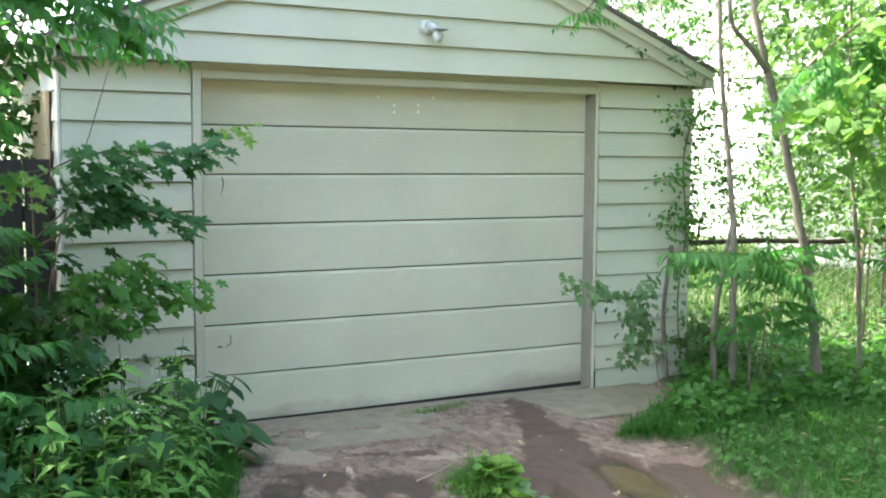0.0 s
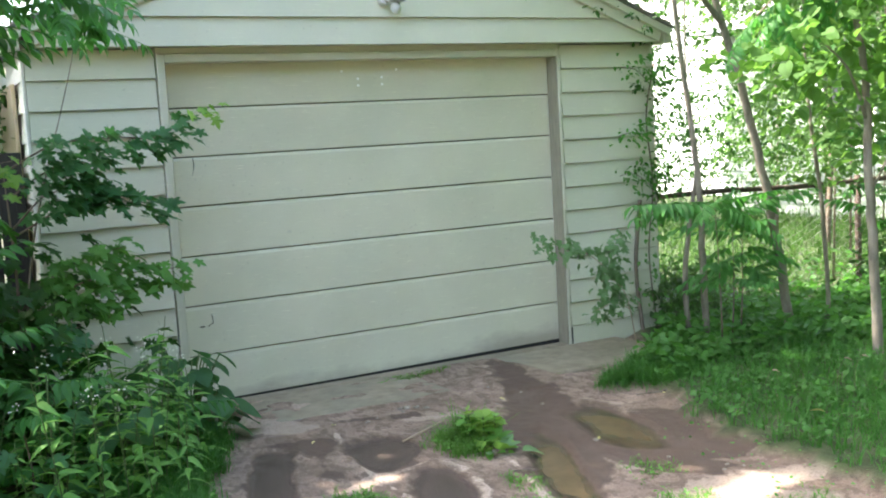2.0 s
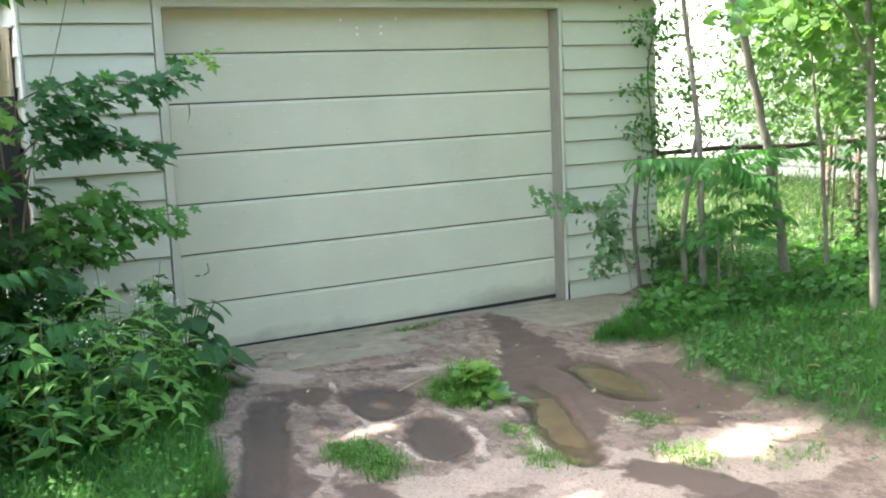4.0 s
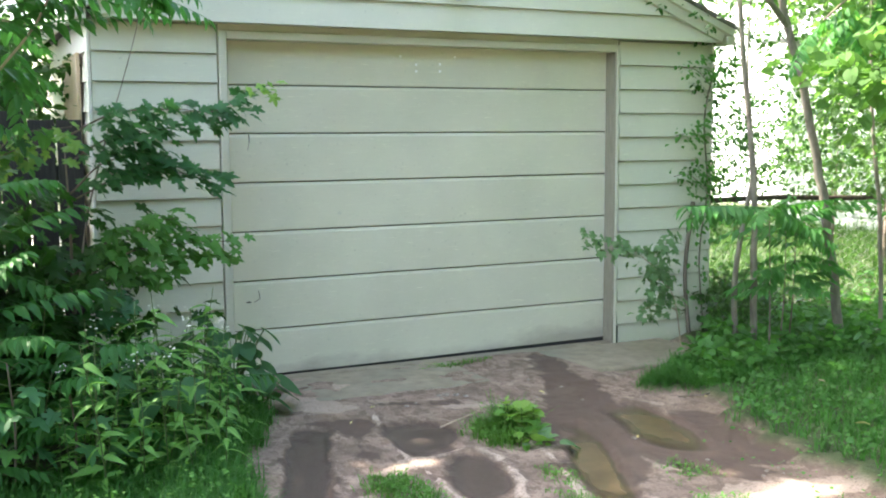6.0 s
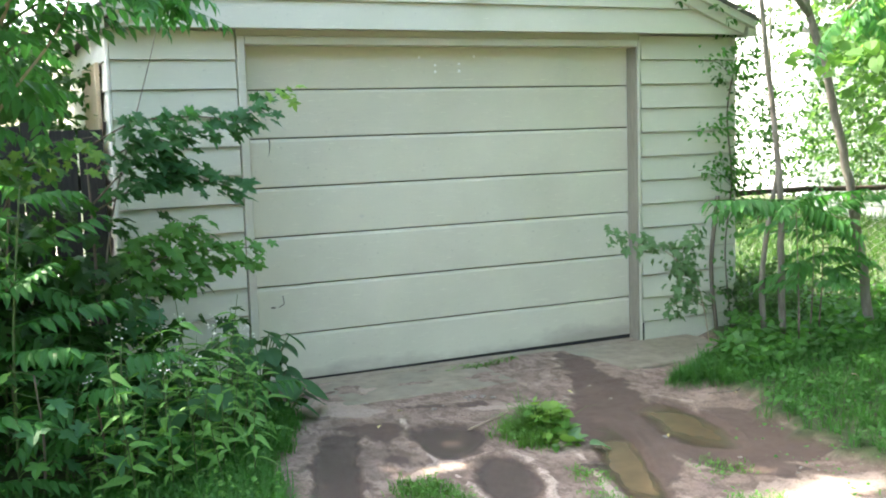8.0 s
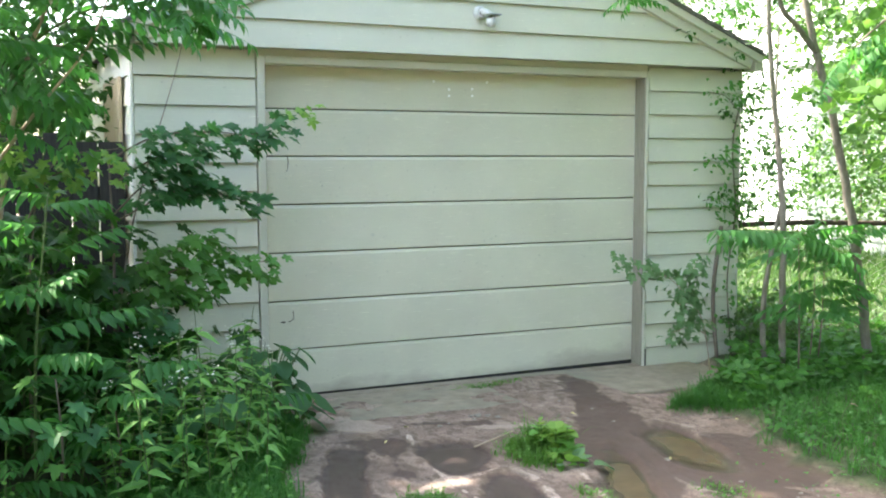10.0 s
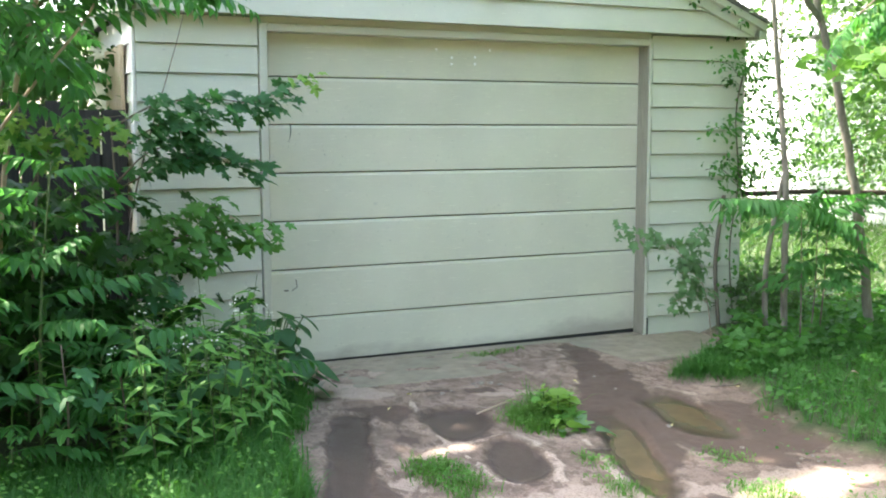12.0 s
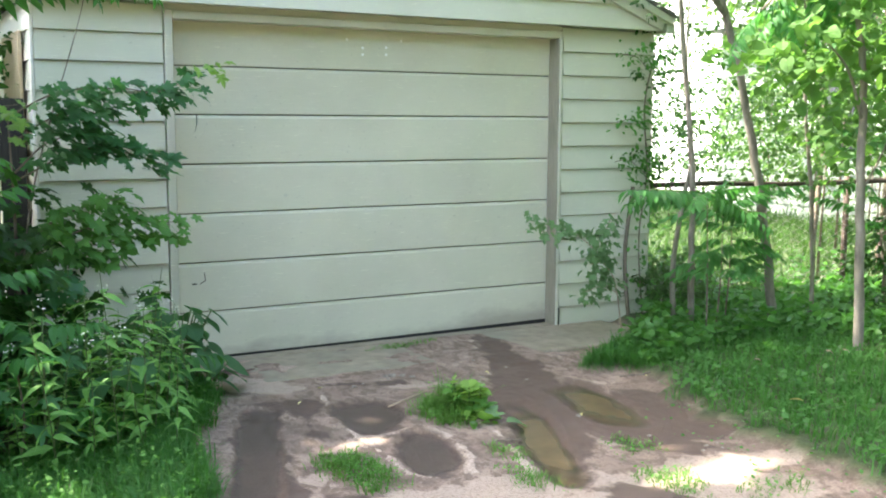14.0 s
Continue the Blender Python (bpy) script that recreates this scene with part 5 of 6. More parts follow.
# dark thicket behind them, against the fence, mostly unseen, added to block light
for k, (x, y, h, r, n) in enumerate(((-2.75, -2.6, 1.6, 0.5, 220), (-2.75, -1.6, 1.9, 0.5, 260), (-2.5, -0.5, 1.6, 0.5, 240), (-2.3, -0.35, 1.7, 0.4, 220), (-1.75, -0.30, 1.2, 0.36, 170))):
    t = thing("shrub", (x, y, 0), "dense dark leafy shrub added behind the bank to block light", "shrub", "shrubs in the thicket")
    part("stem", Geo().tube([(x, y, -0.03), (x + 0.04, y, h * 0.5), (x, y + 0.03, h * 0.8)], [0.02, 0.014, 0.006], 6).mesh("stem", bark_brown, True), t)
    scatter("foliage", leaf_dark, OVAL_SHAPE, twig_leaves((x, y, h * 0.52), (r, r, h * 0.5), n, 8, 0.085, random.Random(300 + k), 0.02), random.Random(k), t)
# by the fence on the other bank
for k, (x, y, h, c, r) in enumerate(((3.60, -0.85, 0.98, 12, 0.9), (3.42, -0.95, 0.85, 9, 0.8), (4.75, -1.0, 1.5, 10, 0.9))):
    heaven_sapling((x, y, 0), [(x, y, -0.02), (x + 0.04, y, h * 0.5), (x, y - 0.04, h)], 0.5, c, long_fronds, 100 + k, FROND, r, 0.007, bark_brown, group="saplings by the chain-link fence")


side = heaven_sapling((3.26, -1.02, 0), [(3.28, -1.02, -0.02), (3.27, -1.02, 0.5), (3.24, -1.02, 1.06)], 0.85, 3, flat_fronds, 120, FROND, 0.8, 0.007, bark_brown, group="saplings by the chain-link fence")
for k, (d, s) in enumerate((((-1, -0.10, 0.02), 1.45), ((-0.95, 0.12, -0.06), 1.2), ((-0.7, -0.5, -0.02), 0.9), ((1, -0.1, 0.05), 1.1), ((0.8, 0.3, -0.2), 1.0), ((0.5, -0.7, -0.35), 0.9), ((0.7, -0.4, -0.6), 1.0))):
    part("leaf", flat_fronds[k % 3], side, aim((3.24, -1.02, 1.02), d, 0.25, s))


# ---- maple sapling in front of the wall ----
def maple():
    rg = random.Random(31)
    t = thing("maple_sapling", (-0.98, -0.62, 0), "maple sapling with dark green lobed leaves against the wall", "sapling")
    part("stem", Geo().tube(curve([(-0.98, -0.62, -0.02), (-0.97, -0.64, 0.6), (-0.97, -0.65, 1.1), (-0.98, -0.63, 1.52)], 6), [0.014 - 0.0006 * i for i in range(19)], 7).mesh("stem", bark_brown, True), t)
    # line, leaves at each point, how far they hang below it, which leaves
    limbs = [([(-0.97, -0.62, 1.50), (-0.73, -0.65, 1.62), (-0.44, -0.65, 1.64), (-0.24, -0.65, 1.63), (-0.07, -0.65, 1.71)], 3, 0.10, maple_leaves),
             ([(-0.95, -0.64, 1.38), (-0.80, -0.66, 1.48), (-0.66, -0.67, 1.53), (-0.52, -0.68, 1.50)], 3, 0.10, maple_leaves),
             ([(-0.96, -0.64, 1.22), (-0.80, -0.66, 1.37), (-0.62, -0.68, 1.40), (-0.48, -0.68, 1.38)], 3, 0.10, maple_leaves),
             ([(-0.96, -0.64, 1.18), (-0.66, -0.67, 1.33), (-0.45, -0.68, 1.32), (-0.26, -0.68, 1.26)], 2, 0.06, maple_leaves),
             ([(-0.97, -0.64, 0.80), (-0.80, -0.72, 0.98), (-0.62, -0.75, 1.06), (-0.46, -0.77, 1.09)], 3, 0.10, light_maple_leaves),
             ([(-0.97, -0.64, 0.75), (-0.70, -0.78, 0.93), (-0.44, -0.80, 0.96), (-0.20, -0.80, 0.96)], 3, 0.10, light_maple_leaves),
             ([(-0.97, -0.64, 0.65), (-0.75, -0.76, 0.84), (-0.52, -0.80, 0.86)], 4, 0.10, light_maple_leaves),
             ([(-0.97, -0.64, 0.50), (-0.92, -0.90, 0.66), (-0.82, -1.02, 0.72)], 3, 0.10, maple_leaves)]
    for lp, dense, hang, leaves in limbs:
        q = curve(lp, 7)
        limb = part("branch", Geo().tube(q, [0.006 - 0.0042 * i / len(q) for i in range(len(q))], 5).mesh("branch", bark_brown, True), t)
        for i in range(5, len(q)):
            for _ in range(dense + 2):
                off = Vector((rg.uniform(-0.08, 0.08), rg.uniform(-0.09, 0.05), rg.uniform(-hang, 0.05)))
                d = Vector((off.x * 6 + 0.6, off.y * 6 - 0.45, rg.uniform(-0.75, 0.0)))
                part("leaf", rg.choice(leaves), limb, aim(q[i] + off, d, rg.uniform(-0.8, 0.8), rg.uniform(0.45, 0.90)))

    for k in range(9):
        p = Vector((0.02 + rg.uniform(-0.1, 0.1), -0.75 + rg.uniform(-0.05, 0.05), 1.72 + rg.uniform(-0.05, 0.07)))
        part("leaf", rg.choice(lime_leaves), t, aim(p, (rg.uniform(0, 1), -0.4, rg.uniform(-0.8, 0.2)), rg.uniform(-0.6, 0.6), rg.uniform(0.5, 0.95)), "young yellow-green leaf")
    part("dead_leaf", Geo().add(*lance(0.10, 0.012, 0.5, 0.4)).mesh("dead_leaf", scuff), t, aim((-0.07, -0.70, 1.52), (0.35, 0, -1), 0.3), "shrivelled dark dead leaf")


maple()


def fence_maple():
    """A second young maple, yellow-green, at the end of the board fence."""
    rg = random.Random(33)
    t = thing("maple_sapling", (-1.40, -0.98, 0), "young maple with bright yellow-green lobed leaves by the fence", "sapling")
    part("stem", Geo().tube(curve([(-1.40, -0.98, -0.02), (-1.40, -1.0, 0.8), (-1.34, -1.0, 1.45)], 6), [0.010 - 0.0005 * i for i in range(13)], 7).mesh("stem", bark_brown, True), t)
    for lp in ([(-1.40, -1.0, 1.2), (-1.28, -1.0, 1.42), (-1.06, -1.0, 1.46)], [(-1.38, -1.0, 1.3), (-1.24, -1.0, 1.50), (-0.98, -1.02, 1.55)], [(-1.36, -1.0, 1.36), (-1.42, -1.05, 1.5), (-1.55, -1.1, 1.56)]):
        q = curve(lp, 6)
        limb = part("branch", Geo().tube(q, [0.005 - 0.003 * i / len(q) for i in range(len(q))], 5).mesh("branch", bark_brown, True), t)
        for p in q[3:]:
            for _ in range(3):
                off = Vector((rg.uniform(-0.07, 0.07), rg.uniform(-0.08, 0.04), rg.uniform(-0.09, 0.04)))
                part("leaf", rg.choice(lime_leaves + light_maple_leaves[:2]), limb, aim(p + off, (off.x * 6, off.y * 5 - 0.4, rg.uniform(-0.9, 0.0)), rg.uniform(-0.6, 0.6), rg.uniform(0.6, 0.95)))


fence_maple()


def bank_maple(base, top, spread, count, seed):
    """A knee-high maple seedling with broad leaves held out in tiers."""
    rg = random.Random(seed)
    x, y, _ = base
    t = thing("maple_sapling", base, "low maple seedling with broad green leaves on the bank", "sapling", "maple seedlings on the bank")
    pts = curve([(x, y, -0.02), (x + 0.02, y - 0.01, top * 0.5), (x, y - 0.03, top)], 6)
    part("stem", Geo().tube(pts, [0.007 - 0.0003 * i for i in range(len(pts))], 6).mesh("stem", bark_brown, True), t)
    for k in range(count):
        p = pts[int((0.35 + 0.65 * k / (count - 1)) * (len(pts) - 1))]
        a = k * 2.4 + rg.uniform(-0.4, 0.4)
        tip = p + Vector((math.cos(a), math.sin(a), rg.uniform(0.1, 0.5))) * spread * rg.uniform(0.4, 1.0)
        stalk = part("stalk", Geo().tube([p, (p + tip) / 2 + Vector((0, 0, 0.012)), tip], 0.0022, 4).mesh("stalk", stem_green, True), t)
        part("leaf", rg.choice(maple_leaves + light_maple_leaves[:2]), stalk, aim(tip, (math.cos(a), math.sin(a) - 0.5, rg.uniform(-0.7, -0.1)), rg.uniform(-0.4, 0.4), rg.uniform(0.85, 1.3)))


for k, (x, y, top, spread, n) in enumerate(((-1.34, -1.62, 0.60, 0.20, 13), (-1.10, -1.56, 0.44, 0.18, 10))):
    bank_maple((x, y, 0), top, spread, n, 410 + k)


# ---- broad heart-shaped leaves by the door ----
def burdock(x, y, n, h, size, seed, label, spread=0.16):
    rg = random.Random(seed)
    t = thing("burdock", (x, y, 0), label, "weed", "broad-leaved weeds")
    for k in range(n):
        a = k * 2.4 + rg.uniform(-0.4, 0.4)
        r = spread * rg.uniform(0.4, 1.0)
        tip = Vector((x + r * math.cos(a), y + r * math.sin(a), h * rg.uniform(0.35, 1.0)))
        st = part("stalk", Geo().tube([(x, y, 0.0), (x * 0.5 + tip.x * 0.5, y * 0.5 + tip.y * 0.5, tip.z * 0.65), tip], 0.004, 5).mesh("stalk", stem_green, True), t)
        part("leaf", rg.choice(heart_leaves), st, aim(tip, (math.cos(a), math.sin(a), -0.45), rg.uniform(-0.4, 0.4), size * rg.uniform(0.7, 1.15)))


burdock(-0.16, -0.58, 36, 0.46, 0.62, 51, "clump of broad dull-green leaves beside the garage door", 0.2)
burdock(-0.38, -0.80, 9, 0.42, 0.9, 52, "clump of broad dull-green leaves beside the garage door", 0.2)
burdock(-0.05, -0.72, 9, 0.26, 1.0, 53, "low clump of broad leaves at the driveway edge", 0.14)
burdock(-0.72, -1.35, 8, 0.5, 0.8, 54, "clump of broad leaves among tall weeds", 0.2)


# ---- tall leafy weeds ----
def weed_stalk(h, n, seed, flower):
    rg = random.Random(seed)
    t = thing("weed", (0, 0, 0), "upright weed with long drooping leaves" + (" and tiny white flowers" if flower else ""), "weed", "tall weeds on the bank")
    top = Vector((rg.uniform(-0.08, 0.08), rg.uniform(-0.08, 0.04), h))
    q = curve([(0, 0, -0.02), (top.x * 0.3, top.y * 0.3, h * 0.5), top], 8)
    part("stem", Geo().tube(q, [0.0038 - 0.0024 * i / len(q) for i in range(len(q))], 5).mesh("stem", stem_green, True), t)
    for k in range(n):
        s = 0.10 + 0.88 * k / n
        p = q[int(s * (len(q) - 1))]
        a = k * 2.4 + rg.uniform(-0.3, 0.3)
        part("leaf", rg.choice(lance_leaves), t, aim(p, (math.cos(a), math.sin(a), rg.uniform(-0.3, 0.7)), rg.uniform(-0.5, 0.5), (1.1 - 0.45 * s) * rg.uniform(0.55, 1.15)))
    if flower:
        g = Geo()
        for _ in range(7):
            c = top + Vector((rg.uniform(-0.04, 0.04), rg.uniform(-0.04, 0.04), rg.uniform(-0.03, 0.03)))
            g.tube([c, c + Vector((0, 0, 0.006))], [0.0065, 0.0035], 6)
        part("flower_head", g.mesh("flower_head", petal), t, None, "tiny white flowers", "stuff")
    return t


kinds = [weed_stalk(0.86, 22, 1, True), weed_stalk(0.62, 18, 2, False), weed_stalk(0.72, 20, 3, False), weed_stalk(0.45, 15, 4, False)]
wr = random.Random(9)
spots = []
while len(spots) < 38:
    y = wr.uniform(-1.80, -0.95)
    x = LEFT_EDGE(y) - 0.14 - abs(wr.gauss(0, 0.24))
    if all((x - a) ** 2 + (y - b) ** 2 > 0.010 for a, b in spots) and x > -1.7:
        spots.append((x, y))
for k, (x, y) in enumerate(spots):
    m = Matrix.Translation((x, y, 0.0)) @ Matrix.Rotation(wr.uniform(0, 6.28), 4, "Z") @ Matrix.Rotation(wr.uniform(0, 0.22), 4, "X") @ Matrix.Scale(wr.uniform(0.75, 1.12), 4)
    near_edge = LEFT_EDGE(y) - x < 0.24
    src = kinds[wr.choice((1, 3, 3)) if near_edge else wr.choice((0, 1, 2, 2, 1, 2))]
    if k < 4:
        kinds[k].matrix_basis = m
    else:
        copy_thing(src, m)
# the tallest, in flower, against the wall
for x, y, h in ((-0.80, -1.12, 0.83), (-0.72, -1.08, 0.80), (-0.48, -1.05, 0.86), (-0.40, -1.10, 0.75), (-0.34, -1.02, 0.85), (-0.62, -1.15, 0.74)):
    copy_thing(kinds[0], Matrix.Translation((x, y, 0.0)) @ Matrix.Rotation(wr.uniform(0, 6.28), 4, "Z") @ Matrix.Scale(h / 0.86, 4))


# ---- sapling with small lobed leaves in front of the casing ----
def small_sapling():
    rg = random.Random(77)
    t = thing("sapling", (2.98, -0.5, 0), "spindly sapling with small pale green leaves beside the door", "sapling")
    stems = [[(2.99, -0.5, -0.02), (2.90, -0.5, 0.40), (2.72, -0.5, 0.62), (2.50, -0.5, 0.76), (2.18, -0.52, 0.84)],
             [(2.93, -0.5, 0.30), (2.80, -0.52, 0.36), (2.62, -0.52, 0.33)],
             [(2.76, -0.5, 0.58), (2.80, -0.5, 0.70), (2.84, -0.52, 0.82)],
             [(2.86, -0.5, 0.46), (2.78, -0.52, 0.52), (2.68, -0.52, 0.52)]]
    for sp in stems:
        q = curve(sp, 7)
        br = part("branch", Geo().tube(q, [0.005 - 0.003 * i / len(q) for i in range(len(q))], 5).mesh("branch", stem_tan, True), t)
        for i in range(4 if len(sp) < 5 else 12, len(q)):
            for _ in range(4):
                off = Vector((rg.uniform(-0.08, 0.08), rg.uniform(-0.06, 0.04), rg.uniform(-0.07, 0.07)))
                part("leaf", rg.choice(pale_leaves), br, aim(q[i] + off, (off.x * 8, off.y * 6 - 0.3, rg.uniform(-0.9, 0.2)), rg.uniform(-0.7, 0.7), rg.uniform(0.65, 1.1)))


small_sapling()


# ---- vine on the corner of the wall ----
def vine():
    rg = random.Random(78)
    t = thing("vine", (3.5, -0.06, 0), "climbing vine with small leaves on the garage corner", "vine")
    for k, sp in enumerate(([(3.52, -0.08, 0.0), (3.48, -0.06, 0.6), (3.54, -0.06, 1.1), (3.50, -0.06, 1.6), (3.58, -0.07, 2.0)], [(3.40, -0.06, 0.0), (3.36, -0.05, 0.5), (3.42, -0.05, 1.0)],
                            [(3.52, -0.06, 1.45), (3.38, -0.08, 1.50), (3.22, -0.09, 1.48)], [(3.54, -0.06, 1.85), (3.40, -0.08, 1.95), (3.26, -0.08, 1.97)], [(3.52, -0.06, 1.1), (3.35, -0.08, 1.2), (3.22, -0.08, 1.19)])):
        q = curve(sp, 8)
        part("runner", Geo().tube(q, (0.006, 0.016, 0.003, 0.003, 0.003)[k], 5).mesh("runner", bark_brown, True), t)
        places = []
        for p in q[3:]:
            for _ in range(6 if k != 1 else 2):
                off = Vector((rg.gauss(0.03, 0.07), rg.uniform(-0.16, 0.0), rg.gauss(0, 0.06)))
                places.append((p + off, (off.x * 9, -0.5, rg.uniform(-1, 0.2)), rg.uniform(0.026, 0.055)))
        scatter("foliage", leaf_herb, OVAL_SHAPE, places, rg, t)


vine()

# ---- overhanging sprigs above the gable ----
sprig = thing("branch", (2.05, -1.0, 2.6), "leafy twig hanging over the gable from a tree above", "branch")
part("twig", Geo().tube(curve([(2.95, -1.05, 3.05), (2.5, -1.05, 2.85), (2.15, -1.0, 2.62), (1.92, -1.0, 2.42)], 6), 0.005, 5).mesh("twig", bark_brown, True), sprig)
srg = random.Random(5)
for p in curve([(2.7, -1.05, 2.95), (2.4, -1.05, 2.78), (2.15, -1.0, 2.62), (1.92, -1.0, 2.42)], 6)[2:]:
    part("leaf", srg.choice(short_fronds), sprig, aim(p, (srg.uniform(-1, 0.6), srg.uniform(-0.8, 0.4), srg.uniform(-0.6, 0.3)), srg.uniform(-0.4, 0.4), srg.uniform(0.6, 0.9)))


bough = thing("branch", (3.2, -1.6, 2.3), "sunlit feathery branch drooping from a tree by the fence", "branch")
part("twig", Geo().tube(curve([(3.9, -1.6, 2.55), (3.5, -1.6, 2.42), (3.2, -1.62, 2.25), (3.02, -1.65, 2.14)], 6), 0.006, 5).mesh("twig", bark_brown, True), bough)
for k in range(15):
    p = Vector((3.8 - 0.052 * k, -1.62 + srg.uniform(-0.08, 0.08), 2.48 - 0.028 * k + srg.uniform(-0.04, 0.04)))
    part("leaf", srg.choice(long_fronds), bough, aim(p, (srg.uniform(-0.8, 0.5), srg.uniform(-0.8, 0.5), srg.uniform(-0.8, -0.1)), srg.uniform(-0.4, 0.4), srg.uniform(0.55, 0.8)))


# ---- ground cover, grass and small weeds ----
def on_turf(x, y):
    return turf_at(x, y) > 0.5 and not (y > -0.06 and -0.8 < x < 3.66)


gr = random.Random(15)
places = []
while len(places) < 4600:
    x, y = gr.uniform(2.5, 6.0), gr.uniform(-1.95, 0.05)
    if on_turf(x, y) and x > right_edge(y) + 0.18 and y > -1.25 - 0.16 * (x - 2.6) + 0.12 * math.sin(4 * x):
        a = gr.uniform(0, 6.28)
        places.append(((x, y, ground_z(x, y) + 0.03 + 0.13 * gr.random() ** 1.4), (math.cos(a), math.sin(a), gr.uniform(-0.45, 0.15)), gr.uniform(0.026, 0.062)))
tagged(new("ground_cover", scatter("ground_cover", leaf_herb, HEART_SHAPE, places, gr)), "low carpet of round-leaved ground cover under the trees", "ground cover", kind="stuff")


def grass(name, label, n, area, test, height, width, seed, clump=7, mat=None):
    """Bent blades in small clumps, one mesh."""
    rg = random.Random(seed)
    V, F = [], []
    made = tries = 0
    while made < n and tries < 40 * n:
        tries += 1
        cx, cy = rg.uniform(area[0], area[1]), rg.uniform(area[2], area[3])
        if not test(cx, cy):
            continue
        made += 1
        hc = height * rg.uniform(0.5, 1.25)
        for _ in range(clump):
            x, y = cx + rg.gauss(0, 0.02), cy + rg.gauss(0, 0.02)
            z = ground_z(x, y) - 0.004
            a = rg.uniform(0, 6.2832)
            h, bend, w = hc * rg.uniform(0.4, 1.25), rg.uniform(0.2, 1.2), width * rg.uniform(0.7, 1.3)
            dx, dy = math.cos(a), math.sin(a)
            k = len(V)
            for s in (0.0, 0.45, 0.8):
                r, up, ww = h * bend * s * s, h * s * (1 - 0.3 * bend * s), w * (1 - 0.5 * s)
                V += [(x + dx * r - dy * ww, y + dy * r + dx * ww, z + up), (x + dx * r + dy * ww, y + dy * r - dx * ww, z + up)]
            V.append((x + dx * h * bend, y + dy * h * bend, z + h * (1 - 0.4 * bend)))
            F += [(k, k + 1, k + 3, k + 2), (k + 2, k + 3, k + 5, k + 4), (k + 4, k + 5, k + 6)]
    me = bpy.data.meshes.new(name)
    me.from_pydata(V, [], F)
    me.materials.append(mat or blade)
    return tagged(new(name, me), label, "grass", kind="stuff")


grass("grass", "short green lawn grass beside the driveway", 5600, (2.0, 5.5, -4.2, -0.2), lambda x, y: on_turf(x, y) and (x > right_edge(y) + 0.34 or random.random() < 0.10 + 1.8 * (x - right_edge(y))), 0.10, 0.0032, 1)
grass("grass", "lush grass fringe along the planted bank", 4200, (-2.2, 0.2, -3.4, -0.5), lambda x, y: on_turf(x, y) and LEFT_EDGE(y) - x > 0.05 and (LEFT_EDGE(y) - x < 0.5 or y < -1.5), 0.11, 0.0026, 2)
grass("grass", "thick grass edging the driveway below the bank", 1500, (-1.4, 0.2, -3.6, -0.9), lambda x, y: 0.05 < LEFT_EDGE(y) - x < 0.38, 0.11, 0.0026, 5)
grass("grass", "sunlit long grass in the back yard", 4600, (3.7, 12.0, 0.0, 8.0), lambda x, y: True, 0.22, 0.006, 3, 6, yard_blade)
grass("grass", "dense tuft of grass at the lawn corner", 500, (2.08, 2.75, -1.45, -0.85), lambda x, y: on_turf(x, y), 0.10, 0.0022, 4)


fw = random.Random(19)
places = []
while len(places) < 620:
    u = fw.uniform(-0.1, 2.6)
    x, y = FA.x + fd.x * u + fw.gauss(0, 0.12), FA.y + fd.y * u + fw.gauss(0, 0.14)
    h = 0.55 * fw.random() ** 1.5 * (0.6 + 0.8 * noise.noise(Vector((x * 3, 0, 1))))
    a = fw.uniform(0, 6.28)
    if x > 3.66 or y < -0.15:
        places.append(((x, y, ground_z(x, y) + max(0.02, h)), (math.cos(a), math.sin(a), fw.uniform(-0.4, 0.6)), fw.uniform(0.03, 0.075)))
tagged(new("fence_weeds", scatter("fence_weeds", leaf_herb, OVAL_SHAPE, places, fw)), "tangled weeds along the foot of the chain-link fence", "weeds", kind="stuff")

lr = random.Random(18)
places = []
while len(places) < 3000:
    x, y = lr.uniform(1.55, 4.6), lr.uniform(-4.0, -0.9)
    out = x - right_edge(y)
    if (on_turf(x, y) and out > 0.08 and noise.noise(Vector((x * 2.2, y * 2.2, 4))) > -0.05) or (y < -2.0 and -0.30 < out < 0.1 and lr.random() < 0.5 + 1.4 * out + 0.8 * noise.noise(Vector((x * 7, y * 7, 4)))):
        a = lr.uniform(0, 6.28)
        places.append(((x, y, ground_z(x, y) + (lr.uniform(0.02, 0.08) if out > 0.1 else lr.uniform(0.004, 0.03))), (math.cos(a), math.sin(a), lr.uniform(-0.3, 0.5)), lr.uniform(0.012, 0.034) * (1.0 if out > 0.1 else 0.5)))
tagged(new("lawn_weeds", scatter("lawn_weeds", leaf_herb, ROUND_SHAPE, places, lr)), "low broad-leaved weeds scattered through the lawn", "weeds", kind="stuff")


bw = random.Random(28)
places = []
while len(places) < 800:
    x, y = bw.uniform(-1.9, 0.1), bw.uniform(-2.5, -1.1)
    if on_turf(x, y) and x < LEFT_EDGE(y) - 0.05 and noise.noise(Vector((x * 3.5, y * 3.5, 6))) > 0.0:
        a = bw.uniform(0, 6.28)
        places.append(((x, y, ground_z(x, y) + bw.uniform(0.03, 0.17)), (math.cos(a), math.sin(a), bw.uniform(-0.3, 0.6)), bw.uniform(0.012, 0.032)))
tagged(new("bank_weeds", scatter("bank_weeds", leaf_weed, OVAL_SHAPE, places, bw)), "small leafy sprouts in the grass of the bank", "weeds", kind="stuff")


